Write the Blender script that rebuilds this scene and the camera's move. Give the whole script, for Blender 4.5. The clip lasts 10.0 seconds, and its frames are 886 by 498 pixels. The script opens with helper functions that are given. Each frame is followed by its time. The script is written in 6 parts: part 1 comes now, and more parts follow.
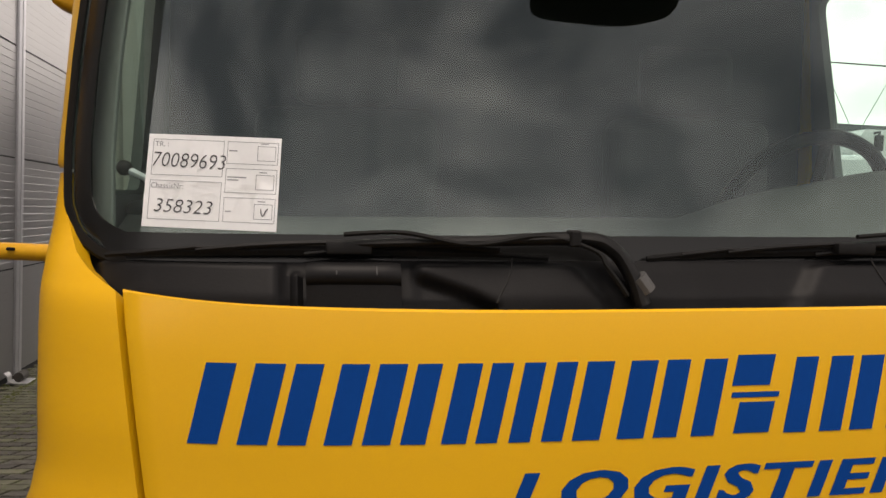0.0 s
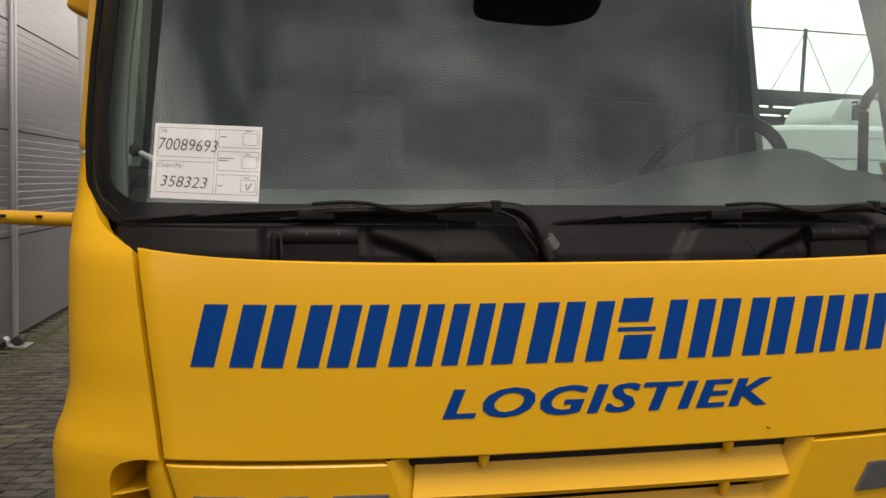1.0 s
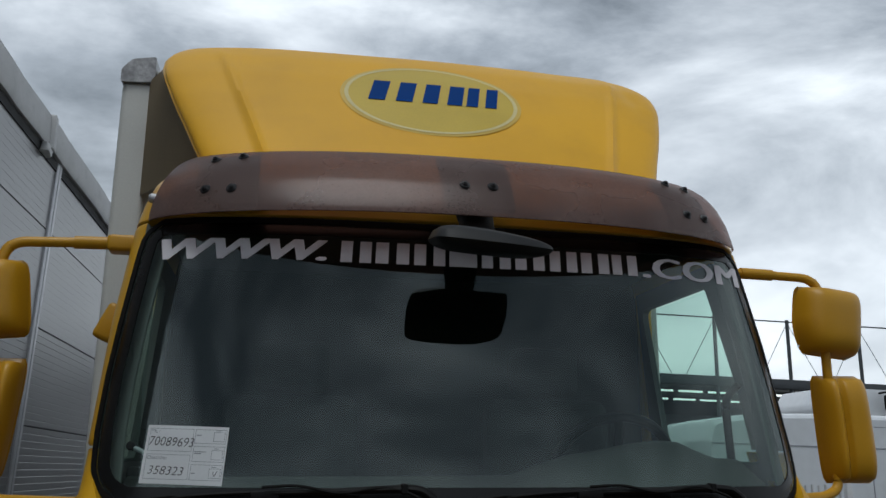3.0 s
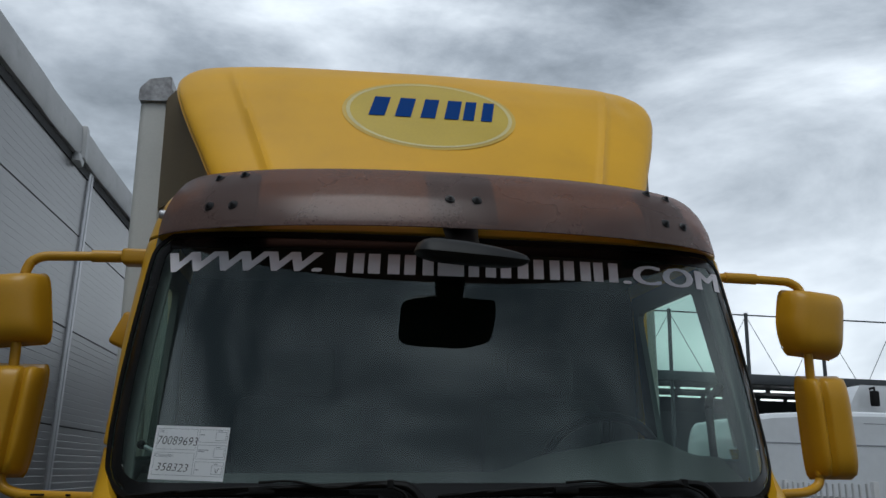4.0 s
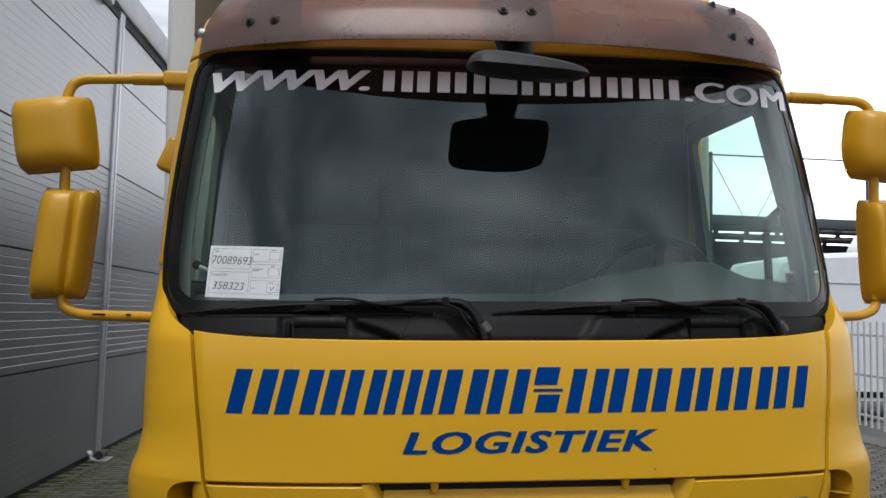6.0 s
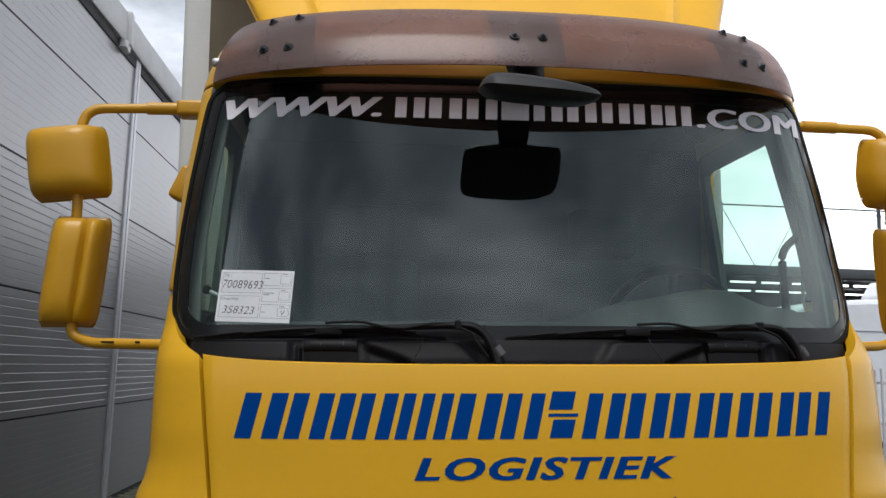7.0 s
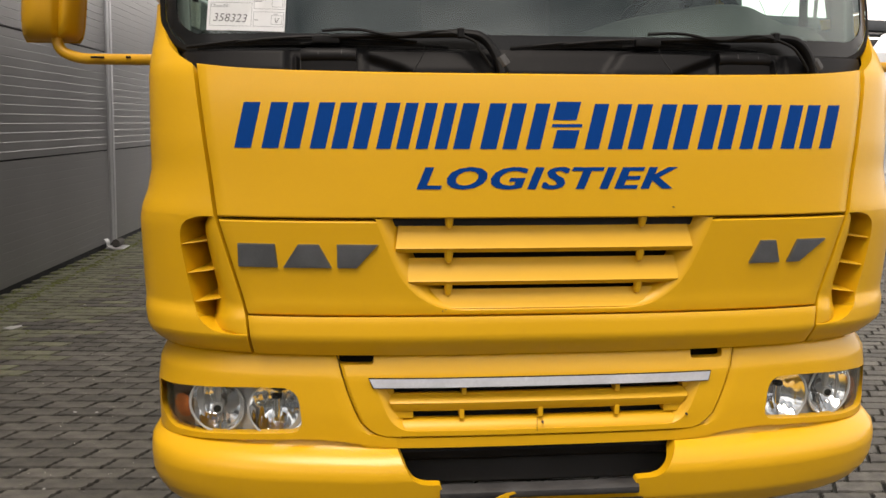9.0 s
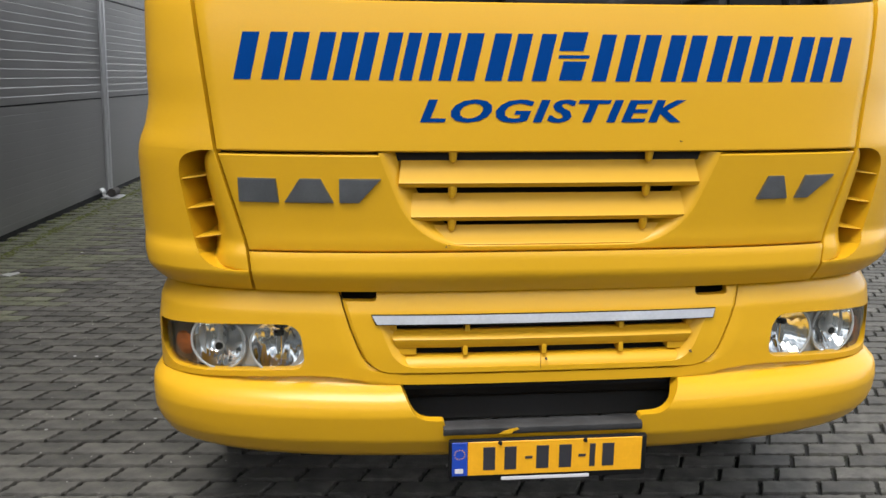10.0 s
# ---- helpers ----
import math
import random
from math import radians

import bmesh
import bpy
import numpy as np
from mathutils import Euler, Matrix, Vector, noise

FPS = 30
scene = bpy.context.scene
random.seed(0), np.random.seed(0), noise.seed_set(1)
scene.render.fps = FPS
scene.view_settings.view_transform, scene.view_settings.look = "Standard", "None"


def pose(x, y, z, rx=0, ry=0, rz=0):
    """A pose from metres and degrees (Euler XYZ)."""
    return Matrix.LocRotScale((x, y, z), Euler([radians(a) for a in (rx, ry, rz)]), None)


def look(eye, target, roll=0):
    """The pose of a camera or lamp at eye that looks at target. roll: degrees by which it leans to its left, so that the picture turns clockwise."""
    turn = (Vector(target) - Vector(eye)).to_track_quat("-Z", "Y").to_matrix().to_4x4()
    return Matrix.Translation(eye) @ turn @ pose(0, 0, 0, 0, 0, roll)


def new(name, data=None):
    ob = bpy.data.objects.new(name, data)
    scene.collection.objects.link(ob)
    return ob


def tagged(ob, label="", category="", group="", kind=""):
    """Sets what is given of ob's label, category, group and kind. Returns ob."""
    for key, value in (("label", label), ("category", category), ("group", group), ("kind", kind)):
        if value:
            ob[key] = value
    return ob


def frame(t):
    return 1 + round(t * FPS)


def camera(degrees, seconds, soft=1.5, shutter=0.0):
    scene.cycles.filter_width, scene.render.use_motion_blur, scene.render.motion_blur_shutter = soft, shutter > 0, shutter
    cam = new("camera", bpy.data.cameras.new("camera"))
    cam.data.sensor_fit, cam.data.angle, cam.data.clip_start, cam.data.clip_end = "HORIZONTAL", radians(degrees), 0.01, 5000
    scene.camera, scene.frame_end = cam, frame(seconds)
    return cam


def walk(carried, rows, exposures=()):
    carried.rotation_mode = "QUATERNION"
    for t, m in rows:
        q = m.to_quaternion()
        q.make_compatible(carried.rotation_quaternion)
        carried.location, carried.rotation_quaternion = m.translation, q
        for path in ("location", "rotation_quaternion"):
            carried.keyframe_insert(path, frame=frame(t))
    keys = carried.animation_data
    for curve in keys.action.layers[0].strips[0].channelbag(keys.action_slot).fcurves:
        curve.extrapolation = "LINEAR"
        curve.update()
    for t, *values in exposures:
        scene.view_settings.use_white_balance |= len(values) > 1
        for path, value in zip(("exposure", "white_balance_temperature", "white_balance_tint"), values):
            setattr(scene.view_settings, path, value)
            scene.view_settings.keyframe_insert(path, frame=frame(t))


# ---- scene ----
cam = camera(55.5, 10.0)
PATH = [
    (0.0, pose(-0.694, -1.372, 1.663, 87.58, -1.99, -10.16)),
    (0.5, pose(-0.704, -1.560, 1.667, 85.57, -1.94, -9.91)),
    (1.0, pose(-0.677, -1.720, 1.675, 85.49, -1.89, -10.92)),
    (1.5, pose(-0.598, -1.892, 1.691, 87.62, -1.78, -11.26)),
    (2.0, pose(-0.594, -2.053, 1.678, 95.47, -1.74, -11.12)),
    (2.5, pose(-0.628, -2.192, 1.674, 102.93, -1.64, -10.99)),
    (2.7, pose(-0.616, -2.239, 1.672, 104.42, -1.60, -10.88)),
    (3.8, pose(-0.478, -2.483, 1.668, 105.28, -1.40, -9.24)),
    (4.0, pose(-0.471, -2.498, 1.666, 104.86, -1.52, -8.42)),
    (4.5, pose(-0.498, -2.495, 1.660, 101.98, -1.69, -7.41)),
    (5.0, pose(-0.508, -2.470, 1.648, 96.04, -1.68, -6.84)),
    (5.2, pose(-0.511, -2.454, 1.642, 94.09, -1.68, -6.63)),
    (6.3, pose(-0.503, -2.396, 1.577, 95.05, -1.63, -5.66)),
    (6.5, pose(-0.502, -2.390, 1.565, 96.27, -1.66, -5.48)),
    (7.0, pose(-0.507, -2.375, 1.519, 97.97, -1.57, -5.26)),
    (7.5, pose(-0.505, -2.355, 1.474, 97.63, -1.58, -5.15)),
    (8.0, pose(-0.510, -2.345, 1.435, 95.38, -1.64, -5.23)),
    (8.5, pose(-0.504, -2.339, 1.419, 88.54, -1.66, -5.25)),
    (9.0, pose(-0.508, -2.329, 1.400, 81.54, -1.69, -5.34)),
    (9.5, pose(-0.518, -2.319, 1.386, 78.56, -1.72, -5.48)),
    (10.0, pose(-0.523, -2.307, 1.346, 78.45, -1.76, -5.58)),
]
# exposure drifts as the clip's camera meters the sky or the paint
EXPOSURES = [(0.0, 0.76, 7600, 18), (1.5, 0.66, 7500, 17), (2.1, 0.56, 6700, 9), (2.5, -0.33, 6150, 8), (2.7, -0.54, 6050, 7), (3.8, -0.69, 5900, 6), (4.5, -0.66, 5850, 6),
             (4.8, -0.38, 6000, 7), (5.2, 0.27, 6150, 8), (6.3, 0.48, 6250, 11), (8.0, 0.35, 6700, 14), (8.7, 0.67, 7900, 26), (9.0, 0.95, 7400, 15), (9.3, 1.12, 6850, 11), (10.0, 1.11, 6450, 10)]
walk(cam, PATH, EXPOSURES)

# ---------------------------------------------------------------- world and sun
SUN_EL, SUN_AZ = 66.0, 199.0


def make_world():
    w = bpy.data.worlds.new("overcast_sky")
    scene.world = w
    w.use_nodes = True
    nt = w.node_tree
    nt.nodes.clear()
    N = nt.nodes.new
    out, bg, mix = N("ShaderNodeOutputWorld"), N("ShaderNodeBackground"), N("ShaderNodeMixRGB")
    sky = N("ShaderNodeTexSky")
    sky.sky_type, sky.sun_disc = "NISHITA", False
    sky.sun_elevation, sky.sun_rotation = radians(SUN_EL), radians(SUN_AZ)
    dim = N("ShaderNodeMixRGB")
    dim.blend_type, dim.inputs[0].default_value = "MULTIPLY", 1.0
    dim.inputs[2].default_value = (0.1, 0.1, 0.1, 1)
    tc, mp = N("ShaderNodeTexCoord"), N("ShaderNodeMapping")
    mp.inputs["Scale"].default_value = (-1.0, 1.0, 2.2)
    mp.inputs["Location"].default_value = (7.433, -14.548, -21.398)
    n1, n2 = N("ShaderNodeTexNoise"), N("ShaderNodeTexNoise")
    n1.inputs["Scale"].default_value, n1.inputs["Detail"].default_value, n1.inputs["Roughness"].default_value = 2.4, 8, 0.57
    n1.inputs["Distortion"].default_value = 0.35
    n2.inputs["Scale"].default_value, n2.inputs["Detail"].default_value = 0.9, 2
    add = N("ShaderNodeMath")
    add.operation = "MULTIPLY_ADD"
    add.inputs[1].default_value = 0.45
    ramp = N("ShaderNodeValToRGB")
    e = ramp.color_ramp.elements
    e[0].position, e[0].color = 0.58, (0.23, 0.255, 0.28, 1)
    e[1].position, e[1].color = 0.92, (1.55, 1.55, 1.55, 1)
    m = e.new(0.69)
    m.color = (0.57, 0.60, 0.64, 1)
    m = e.new(0.79)
    m.color = (0.96, 0.98, 1.01, 1)
    # a brighter band of haze towards the horizon
    sep, hz, lift = N("ShaderNodeSeparateXYZ"), N("ShaderNodeMapRange"), N("ShaderNodeMixRGB")
    hz.inputs["From Min"].default_value, hz.inputs["From Max"].default_value = 0.0, 0.48
    hz.inputs["To Min"].default_value, hz.inputs["To Max"].default_value = 0.45, 0.0
    lift.inputs[2].default_value = (1.4, 1.4, 1.38, 1)
    mix.inputs[0].default_value = 0.9
    L = nt.links.new
    L(tc.outputs["Generated"], mp.inputs["Vector"])
    L(mp.outputs["Vector"], n1.inputs["Vector"])
    L(mp.outputs["Vector"], n2.inputs["Vector"])
    L(n2.outputs["Fac"], add.inputs[0])
    L(n1.outputs["Fac"], add.inputs[2])
    L(add.outputs[0], ramp.inputs["Fac"])
    L(tc.outputs["Generated"], sep.inputs[0])
    L(sep.outputs["Z"], hz.inputs["Value"])
    L(hz.outputs[0], lift.inputs[0])
    L(ramp.outputs["Color"], lift.inputs[1])
    L(sky.outputs[0], dim.inputs[1])
    L(dim.outputs[0], mix.inputs[1])
    # sky dimmed with height, out of view, to darken what the windscreen mirrors
    high, overhead_dim = N("ShaderNodeMapRange"), N("ShaderNodeMixRGB")
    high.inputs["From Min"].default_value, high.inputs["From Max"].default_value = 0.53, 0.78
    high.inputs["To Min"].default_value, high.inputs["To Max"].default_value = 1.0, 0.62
    overhead_dim.blend_type, overhead_dim.inputs[0].default_value = "MULTIPLY", 1.0
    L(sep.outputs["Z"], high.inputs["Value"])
    L(lift.outputs[0], overhead_dim.inputs[1])
    L(high.outputs[0], overhead_dim.inputs[2])
    L(overhead_dim.outputs[0], mix.inputs[2])
    L(mix.outputs[0], bg.inputs["Color"])
    bg.inputs["Strength"].default_value = 1.2
    L(bg.outputs[0], out.inputs[0])


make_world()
sun = new("sun", bpy.data.lights.new("sun", "SUN"))
sun.data.energy, sun.data.angle, sun.data.color = 2.0, radians(30), (1.0, 0.97, 0.92)
sun.matrix_world = look((-1.3, -3.8, 9.0), (0, 0, 0))


# ---------------------------------------------------------------- materials
def material(name, col, rough=0.5, metal=0.0, var=0.06, scale=6.0, fine=120.0, bump=0.0, coat=0.0, spec=0.5, col2=None, amount=0.0, per_piece=0.0, flat=False):
    """Principled surface: a broad tone drift, fine grain with bump, optional stains of col2."""
    m = bpy.data.materials.new(name)
    m.use_nodes = True
    nt = m.node_tree
    N, L = nt.nodes.new, nt.links.new
    b = nt.nodes["Principled BSDF"]
    b.inputs["Roughness"].default_value, b.inputs["Metallic"].default_value = rough, metal
    b.inputs["Coat Weight"].default_value, b.inputs["Coat Roughness"].default_value = coat, 0.2
    b.inputs["Specular IOR Level"].default_value = spec
    b.inputs["Base Color"].default_value = (*col, 1)
    if flat:
        return m
    tc = N("ShaderNodeTexCoord")
    big, small = N("ShaderNodeTexNoise"), N("ShaderNodeTexNoise")
    big.inputs["Scale"].default_value, big.inputs["Detail"].default_value = scale, 4
    small.inputs["Scale"].default_value, small.inputs["Detail"].default_value = fine, 3
    L(tc.outputs["Object"], big.inputs["Vector"])
    L(tc.outputs["Object"], small.inputs["Vector"])
    mr = N("ShaderNodeMapRange")
    mr.inputs["From Min"].default_value, mr.inputs["From Max"].default_value = 0.3, 0.7
    mr.inputs["To Min"].default_value, mr.inputs["To Max"].default_value = 1 - var, 1 + var
    L(big.outputs["Fac"], mr.inputs["Value"])
    mul = N("ShaderNodeVectorMath")
    mul.operation = "SCALE"
    mul.inputs[0].default_value = col
    L(mr.outputs[0], mul.inputs["Scale"])
    last = mul.outputs[0]
    g = N("ShaderNodeMapRange")
    g.inputs["From Min"].default_value, g.inputs["From Max"].default_value = 0.3, 0.7
    g.inputs["To Min"].default_value, g.inputs["To Max"].default_value = 1 - var * 0.7, 1 + var * 0.7
    L(small.outputs["Fac"], g.inputs["Value"])
    mul2 = N("ShaderNodeVectorMath")
    mul2.operation = "SCALE"
    L(last, mul2.inputs[0])
    L(g.outputs[0], mul2.inputs["Scale"])
    last = mul2.outputs[0]
    if per_piece:
        oi, pr, mul3 = N("ShaderNodeObjectInfo"), N("ShaderNodeMapRange"), N("ShaderNodeVectorMath")
        geo, ad = N("ShaderNodeNewGeometry"), N("ShaderNodeMath")
        ad.operation = "ADD"
        L(oi.outputs["Random"], ad.inputs[0])
        L(geo.outputs["Random Per Island"], ad.inputs[1])
        fr = N("ShaderNodeMath")
        fr.operation = "FRACT"
        L(ad.outputs[0], fr.inputs[0])
        pr.inputs["To Min"].default_value, pr.inputs["To Max"].default_value = 1 - per_piece, 1 + per_piece
        mul3.operation = "SCALE"
        L(fr.outputs[0], pr.inputs["Value"])
        L(last, mul3.inputs[0])
        L(pr.outputs[0], mul3.inputs["Scale"])
        last = mul3.outputs[0]
    if col2:
        st, rp, mx = N("ShaderNodeTexNoise"), N("ShaderNodeMapRange"), N("ShaderNodeMixRGB")
        st.inputs["Scale"].default_value, st.inputs["Detail"].default_value, st.inputs["Roughness"].default_value = scale * 1.7, 8, 0.65
        rp.inputs["From Min"].default_value, rp.inputs["From Max"].default_value = 0.52, 0.75
        rp.inputs["To Max"].default_value = amount
        mx.inputs[2].default_value = (*col2, 1)
        L(tc.outputs["Object"], st.inputs["Vector"])
        L(st.outputs["Fac"], rp.inputs["Value"])
        L(rp.outputs[0], mx.inputs[0])
        L(last, mx.inputs[1])
        last = mx.outputs[0]
    L(last, b.inputs["Base Color"])
    rr = N("ShaderNodeMapRange")
    rr.inputs["To Min"].default_value, rr.inputs["To Max"].default_value = max(0.02, rough * 0.8), min(1, rough * 1.25)
    L(big.outputs["Fac"], rr.inputs["Value"])
    L(rr.outputs[0], b.inputs["Roughness"])
    if bump:
        bp = N("ShaderNodeBump")
        bp.inputs["Strength"].default_value, bp.inputs["Distance"].default_value = bump, 0.002
        L(small.outputs["Fac"], bp.inputs["Height"])
        L(bp.outputs[0], b.inputs["Normal"])
    return m


def translucent(m, col, share):
    """Let a share of the light through a material, scattered and tinted."""
    nt = m.node_tree
    out, b = nt.nodes["Material Output"], nt.nodes["Principled BSDF"]
    tr, mix = nt.nodes.new("ShaderNodeBsdfTranslucent"), nt.nodes.new("ShaderNodeMixShader")
    tr.inputs["Color"].default_value = (*col, 1)
    mix.inputs[0].default_value = share
    nt.links.new(b.outputs[0], mix.inputs[1])
    nt.links.new(tr.outputs[0], mix.inputs[2])
    nt.links.new(mix.outputs[0], out.inputs["Surface"])


def glass(name, tint, rough=0.0, base=0.105):
    """Thin tinted pane: clear but for its tint, with a real mirror gloss that rises towards grazing."""
    m = bpy.data.materials.new(name)
    m.use_nodes = True
    nt = m.node_tree
    nt.nodes.clear()
    N, L = nt.nodes.new, nt.links.new
    out, mix, tr, gl, fr = N("ShaderNodeOutputMaterial"), N("ShaderNodeMixShader"), N("ShaderNodeBsdfTransparent"), N("ShaderNodeBsdfGlossy"), N("ShaderNodeLayerWeight")
    tr.inputs["Color"].default_value = (*tint, 1)
    gl.inputs["Roughness"].default_value = rough
    gl.inputs["Color"].default_value = (0.90, 1.0, 0.975, 1)
    fr.inputs["Blend"].default_value = 0.5
    pw, sc = N("ShaderNodeMath"), N("ShaderNodeMath")
    pw.operation, sc.operation = "POWER", "MULTIPLY_ADD"
    pw.inputs[1].default_value, sc.inputs[1].default_value, sc.inputs[2].default_value = 5.0, 1 - base, base
    L(fr.outputs["Facing"], pw.inputs[0])
    L(pw.outputs[0], sc.inputs[0])
    L(sc.outputs[0], mix.inputs[0])
    L(tr.outputs[0], mix.inputs[1])
    L(gl.outputs[0], mix.inputs[2])
    L(mix.outputs[0], out.inputs[0])
    return m


YELLOW = material("yellow_paint", (0.575, 0.312, 0.009), 0.34, var=0.03, scale=1.5, fine=600, bump=0.02, spec=0.30, coat=0.22, col2=(0.45, 0.24, 0.03), amount=0.06)
YELLOW_ROUGH = material("yellow_plastic_paint", (0.57, 0.308, 0.009), 0.42, var=0.03, scale=3, fine=500, bump=0.05, spec=0.35, coat=0.05)
YELLOW_OLD = material("weathered_yellow_paint", (0.47, 0.243, 0.007), 0.40, spec=0.34, var=0.05, scale=2.5, fine=300, coat=0.1, col2=(0.38, 0.24, 0.06), amount=0.2)
BLUE = material("blue_lettering", (0.0, 0.036, 0.180), 0.42, var=0.03, spec=0.04)
CHROME = material("brushed_metal_badge", (0.20, 0.21, 0.225), 0.38, 0.9, var=0.12, scale=20, fine=500)
ALU = material("satin_aluminium", (0.55, 0.57, 0.61), 0.4, 0.3, var=0.08, scale=8)
BLACK = material("black_plastic", (0.0085, 0.0085, 0.0088), 0.55, spec=0.13, var=0.15, scale=10, fine=400, bump=0.1)
BLACK_DUSTY = material("dusty_black_plastic", (0.0058, 0.0057, 0.0062), 0.5, spec=0.13, var=0.2, scale=7, fine=300, bump=0.1, col2=(0.019, 0.0185, 0.0185), amount=0.3)
RUBBER = material("black_rubber", (0.005, 0.005, 0.005), 0.7, spec=0.15, var=0.15, scale=10)
# near-black that stands for unlit depth behind openings; also chassis and hairlines
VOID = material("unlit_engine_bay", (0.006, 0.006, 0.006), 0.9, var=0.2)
FRIT = material("black_glass_border", (0.006, 0.0062, 0.0062), 0.25, spec=0.25, var=0.05)
WS_GLASS = glass("windscreen_glass", (0.60, 0.73, 0.67), 0.0, 0.074)
SIDE_GLASS = glass("side_window_glass", (0.76, 0.90, 0.84))
LENS = glass("clear_lens", (0.86, 0.87, 0.86), 0.0, 0.06)
VISOR = material("smoked_acrylic", (0.20, 0.140, 0.124), 0.27, var=0.18, scale=3, col2=(0.27, 0.215, 0.20), amount=0.55, spec=0.42, coat=0.22)
translucent(VISOR, (0.58, 0.42, 0.38), 0.45)
_nt = VISOR.node_tree
_mix, _tr = _nt.nodes.new("ShaderNodeMixShader"), _nt.nodes.new("ShaderNodeBsdfTransparent")
_tr.inputs["Color"].default_value = (0.46, 0.32, 0.28, 1)
_mix.inputs[0].default_value = 0.60
_nt.links.new(_nt.nodes["Principled BSDF"].outputs[0], _mix.inputs[1])
_nt.links.new(_tr.outputs[0], _mix.inputs[2])
_nt.links.new(_mix.outputs[0], _nt.nodes["Material Output"].inputs["Surface"])
REFLECTOR = material("headlamp_reflector", (0.82, 0.83, 0.84), 0.07, 1.0, var=0.03)
DULL = material("dull_reflector_tray", (0.42, 0.42, 0.42), 0.35, 0.15, var=0.06)
WORN = material("worn_grey_plastic", (0.045, 0.045, 0.045), 0.7, var=0.15)
AMBER = material("amber_bulb_cover", (0.75, 0.30, 0.075), 0.3, var=0.2, scale=60)
SMOKE = glass("smoky_indicator", (0.74, 0.62, 0.52), 0.25, 0.07)
PAPER = material("white_paper", (0.86, 0.87, 0.88), 0.6, var=0.02)
INK = material("black_ink", (0.02, 0.02, 0.025), 0.6, var=0.1)
GREY_INK = material("grey_print", (0.25, 0.26, 0.28), 0.6, var=0.1)
WHITE = material("white_lettering", (0.58, 0.56, 0.58), 0.5, var=0.03)
DASH = material("grey_dashboard", (0.043, 0.049, 0.046), 0.75, var=0.08, scale=5, fine=300, bump=0.15)
TRIM = material("grey_pillar_trim", (0.105, 0.117, 0.113), 0.7, var=0.06)
CABIN = material("grey_cab_lining", (0.042, 0.046, 0.045), 0.9, var=0.04, scale=2, spec=0.2)
BOX_WHITE = material("off_white_box_panel", (0.55, 0.55, 0.52), 0.45, var=0.05, scale=2, col2=(0.4, 0.4, 0.37), amount=0.3)
BOX_GREY = material("grey_box_corner_cap", (0.34, 0.34, 0.35), 0.42, var=0.3, scale=14, fine=60, bump=0.8)
WALL_GREY = material("grey_metal_wall_panel", (0.215, 0.214, 0.215), 0.32, 0.28, spec=1.0, var=0.09, scale=1.2, fine=260, bump=0.05)
WALL_JOINT = material("dark_panel_joint", (0.02, 0.02, 0.021), 0.8, var=0.1)
POST_GREY = material("grey_steel_cover_strip", (0.48, 0.48, 0.5), 0.4, 0.3, var=0.08, scale=4)
EAVE = material("pale_eave_flashing", (0.42, 0.42, 0.42), 0.5, 0.1, var=0.12, scale=3, col2=(0.2, 0.2, 0.19), amount=0.4)
PAVER = material("grey_concrete_paver", (0.063, 0.059, 0.052), 0.85, var=0.45, scale=14, fine=330, bump=1.0, per_piece=0.3, col2=(0.07, 0.085, 0.035), amount=0.35)
JOINT = material("dark_sandy_joint", (0.006, 0.006, 0.005), 0.95, var=0.3, scale=5, fine=200, bump=0.5, col2=(0.03, 0.042, 0.012), amount=0.6)
WHITE_PAINT = material("white_vehicle_paint", (0.6, 0.62, 0.64), 0.12, var=0.03, coat=0.6, spec=0.8)
WHITE_STEEL = material("white_painted_steel", (0.5, 0.5, 0.5), 0.4, var=0.06)
DARK_STEEL = material("dark_canopy_steel", (0.05, 0.055, 0.06), 0.5, 0.3, var=0.1)
CONCRETE = material("grey_concrete", (0.3, 0.3, 0.29), 0.85, var=0.15, bump=0.4)
HALL_GREY = material("far_grey_cladding", (0.2, 0.21, 0.22), 0.6, var=0.08, scale=0.4)
TUBE = bpy.data.materials.new("lit_tube_lamp")
TUBE.use_nodes = True
TUBE.node_tree.nodes["Principled BSDF"].inputs["Emission Color"].default_value = (1, 1, 0.97, 1)
TUBE.node_tree.nodes["Principled BSDF"].inputs["Emission Strength"].default_value = 2.0


# ---------------------------------------------------------------- mesh helpers
def finish(name, bm, mat, parent=None, label="", angle=35):
    bmesh.ops.recalc_face_normals(bm, faces=bm.faces)
    me = bpy.data.meshes.new(name)
    bm.to_mesh(me)
    bm.free()
    me.polygons.foreach_set("use_smooth", [True] * len(me.polygons))
    me.set_sharp_from_angle(angle=radians(angle))
    for one in mat if isinstance(mat, (list, tuple)) else [mat]:
        me.materials.append(one)
    ob = new(name, me)
    if parent:
        ob.parent = parent
    return tagged(ob, label)


part = finish


def thing(name, label, category, group="", kind="", at=(0, 0, 0)):
    ob = new(name)
    ob.empty_display_size = 0.2
    ob.location = at
    return tagged(ob, label, category, group, kind)


def box(bm, x0, x1, y0, y1, z0, z1, bevel=0.0, seg=2):
    r = bmesh.ops.create_cube(bm, size=1.0)
    vs = r["verts"]
    for v in vs:
        v.co = Vector(((x0 + x1) / 2 + v.co.x * (x1 - x0), (y0 + y1) / 2 + v.co.y * (y1 - y0), (z0 + z1) / 2 + v.co.z * (z1 - z0)))
    if bevel:
        es = {e for v in vs for e in v.link_edges}
        bmesh.ops.bevel(bm, geom=list(es), offset=bevel, segments=seg, profile=0.5, affect="EDGES")
    return bm


def boxed(*a, **k):
    return box(bmesh.new(), *a, **k)


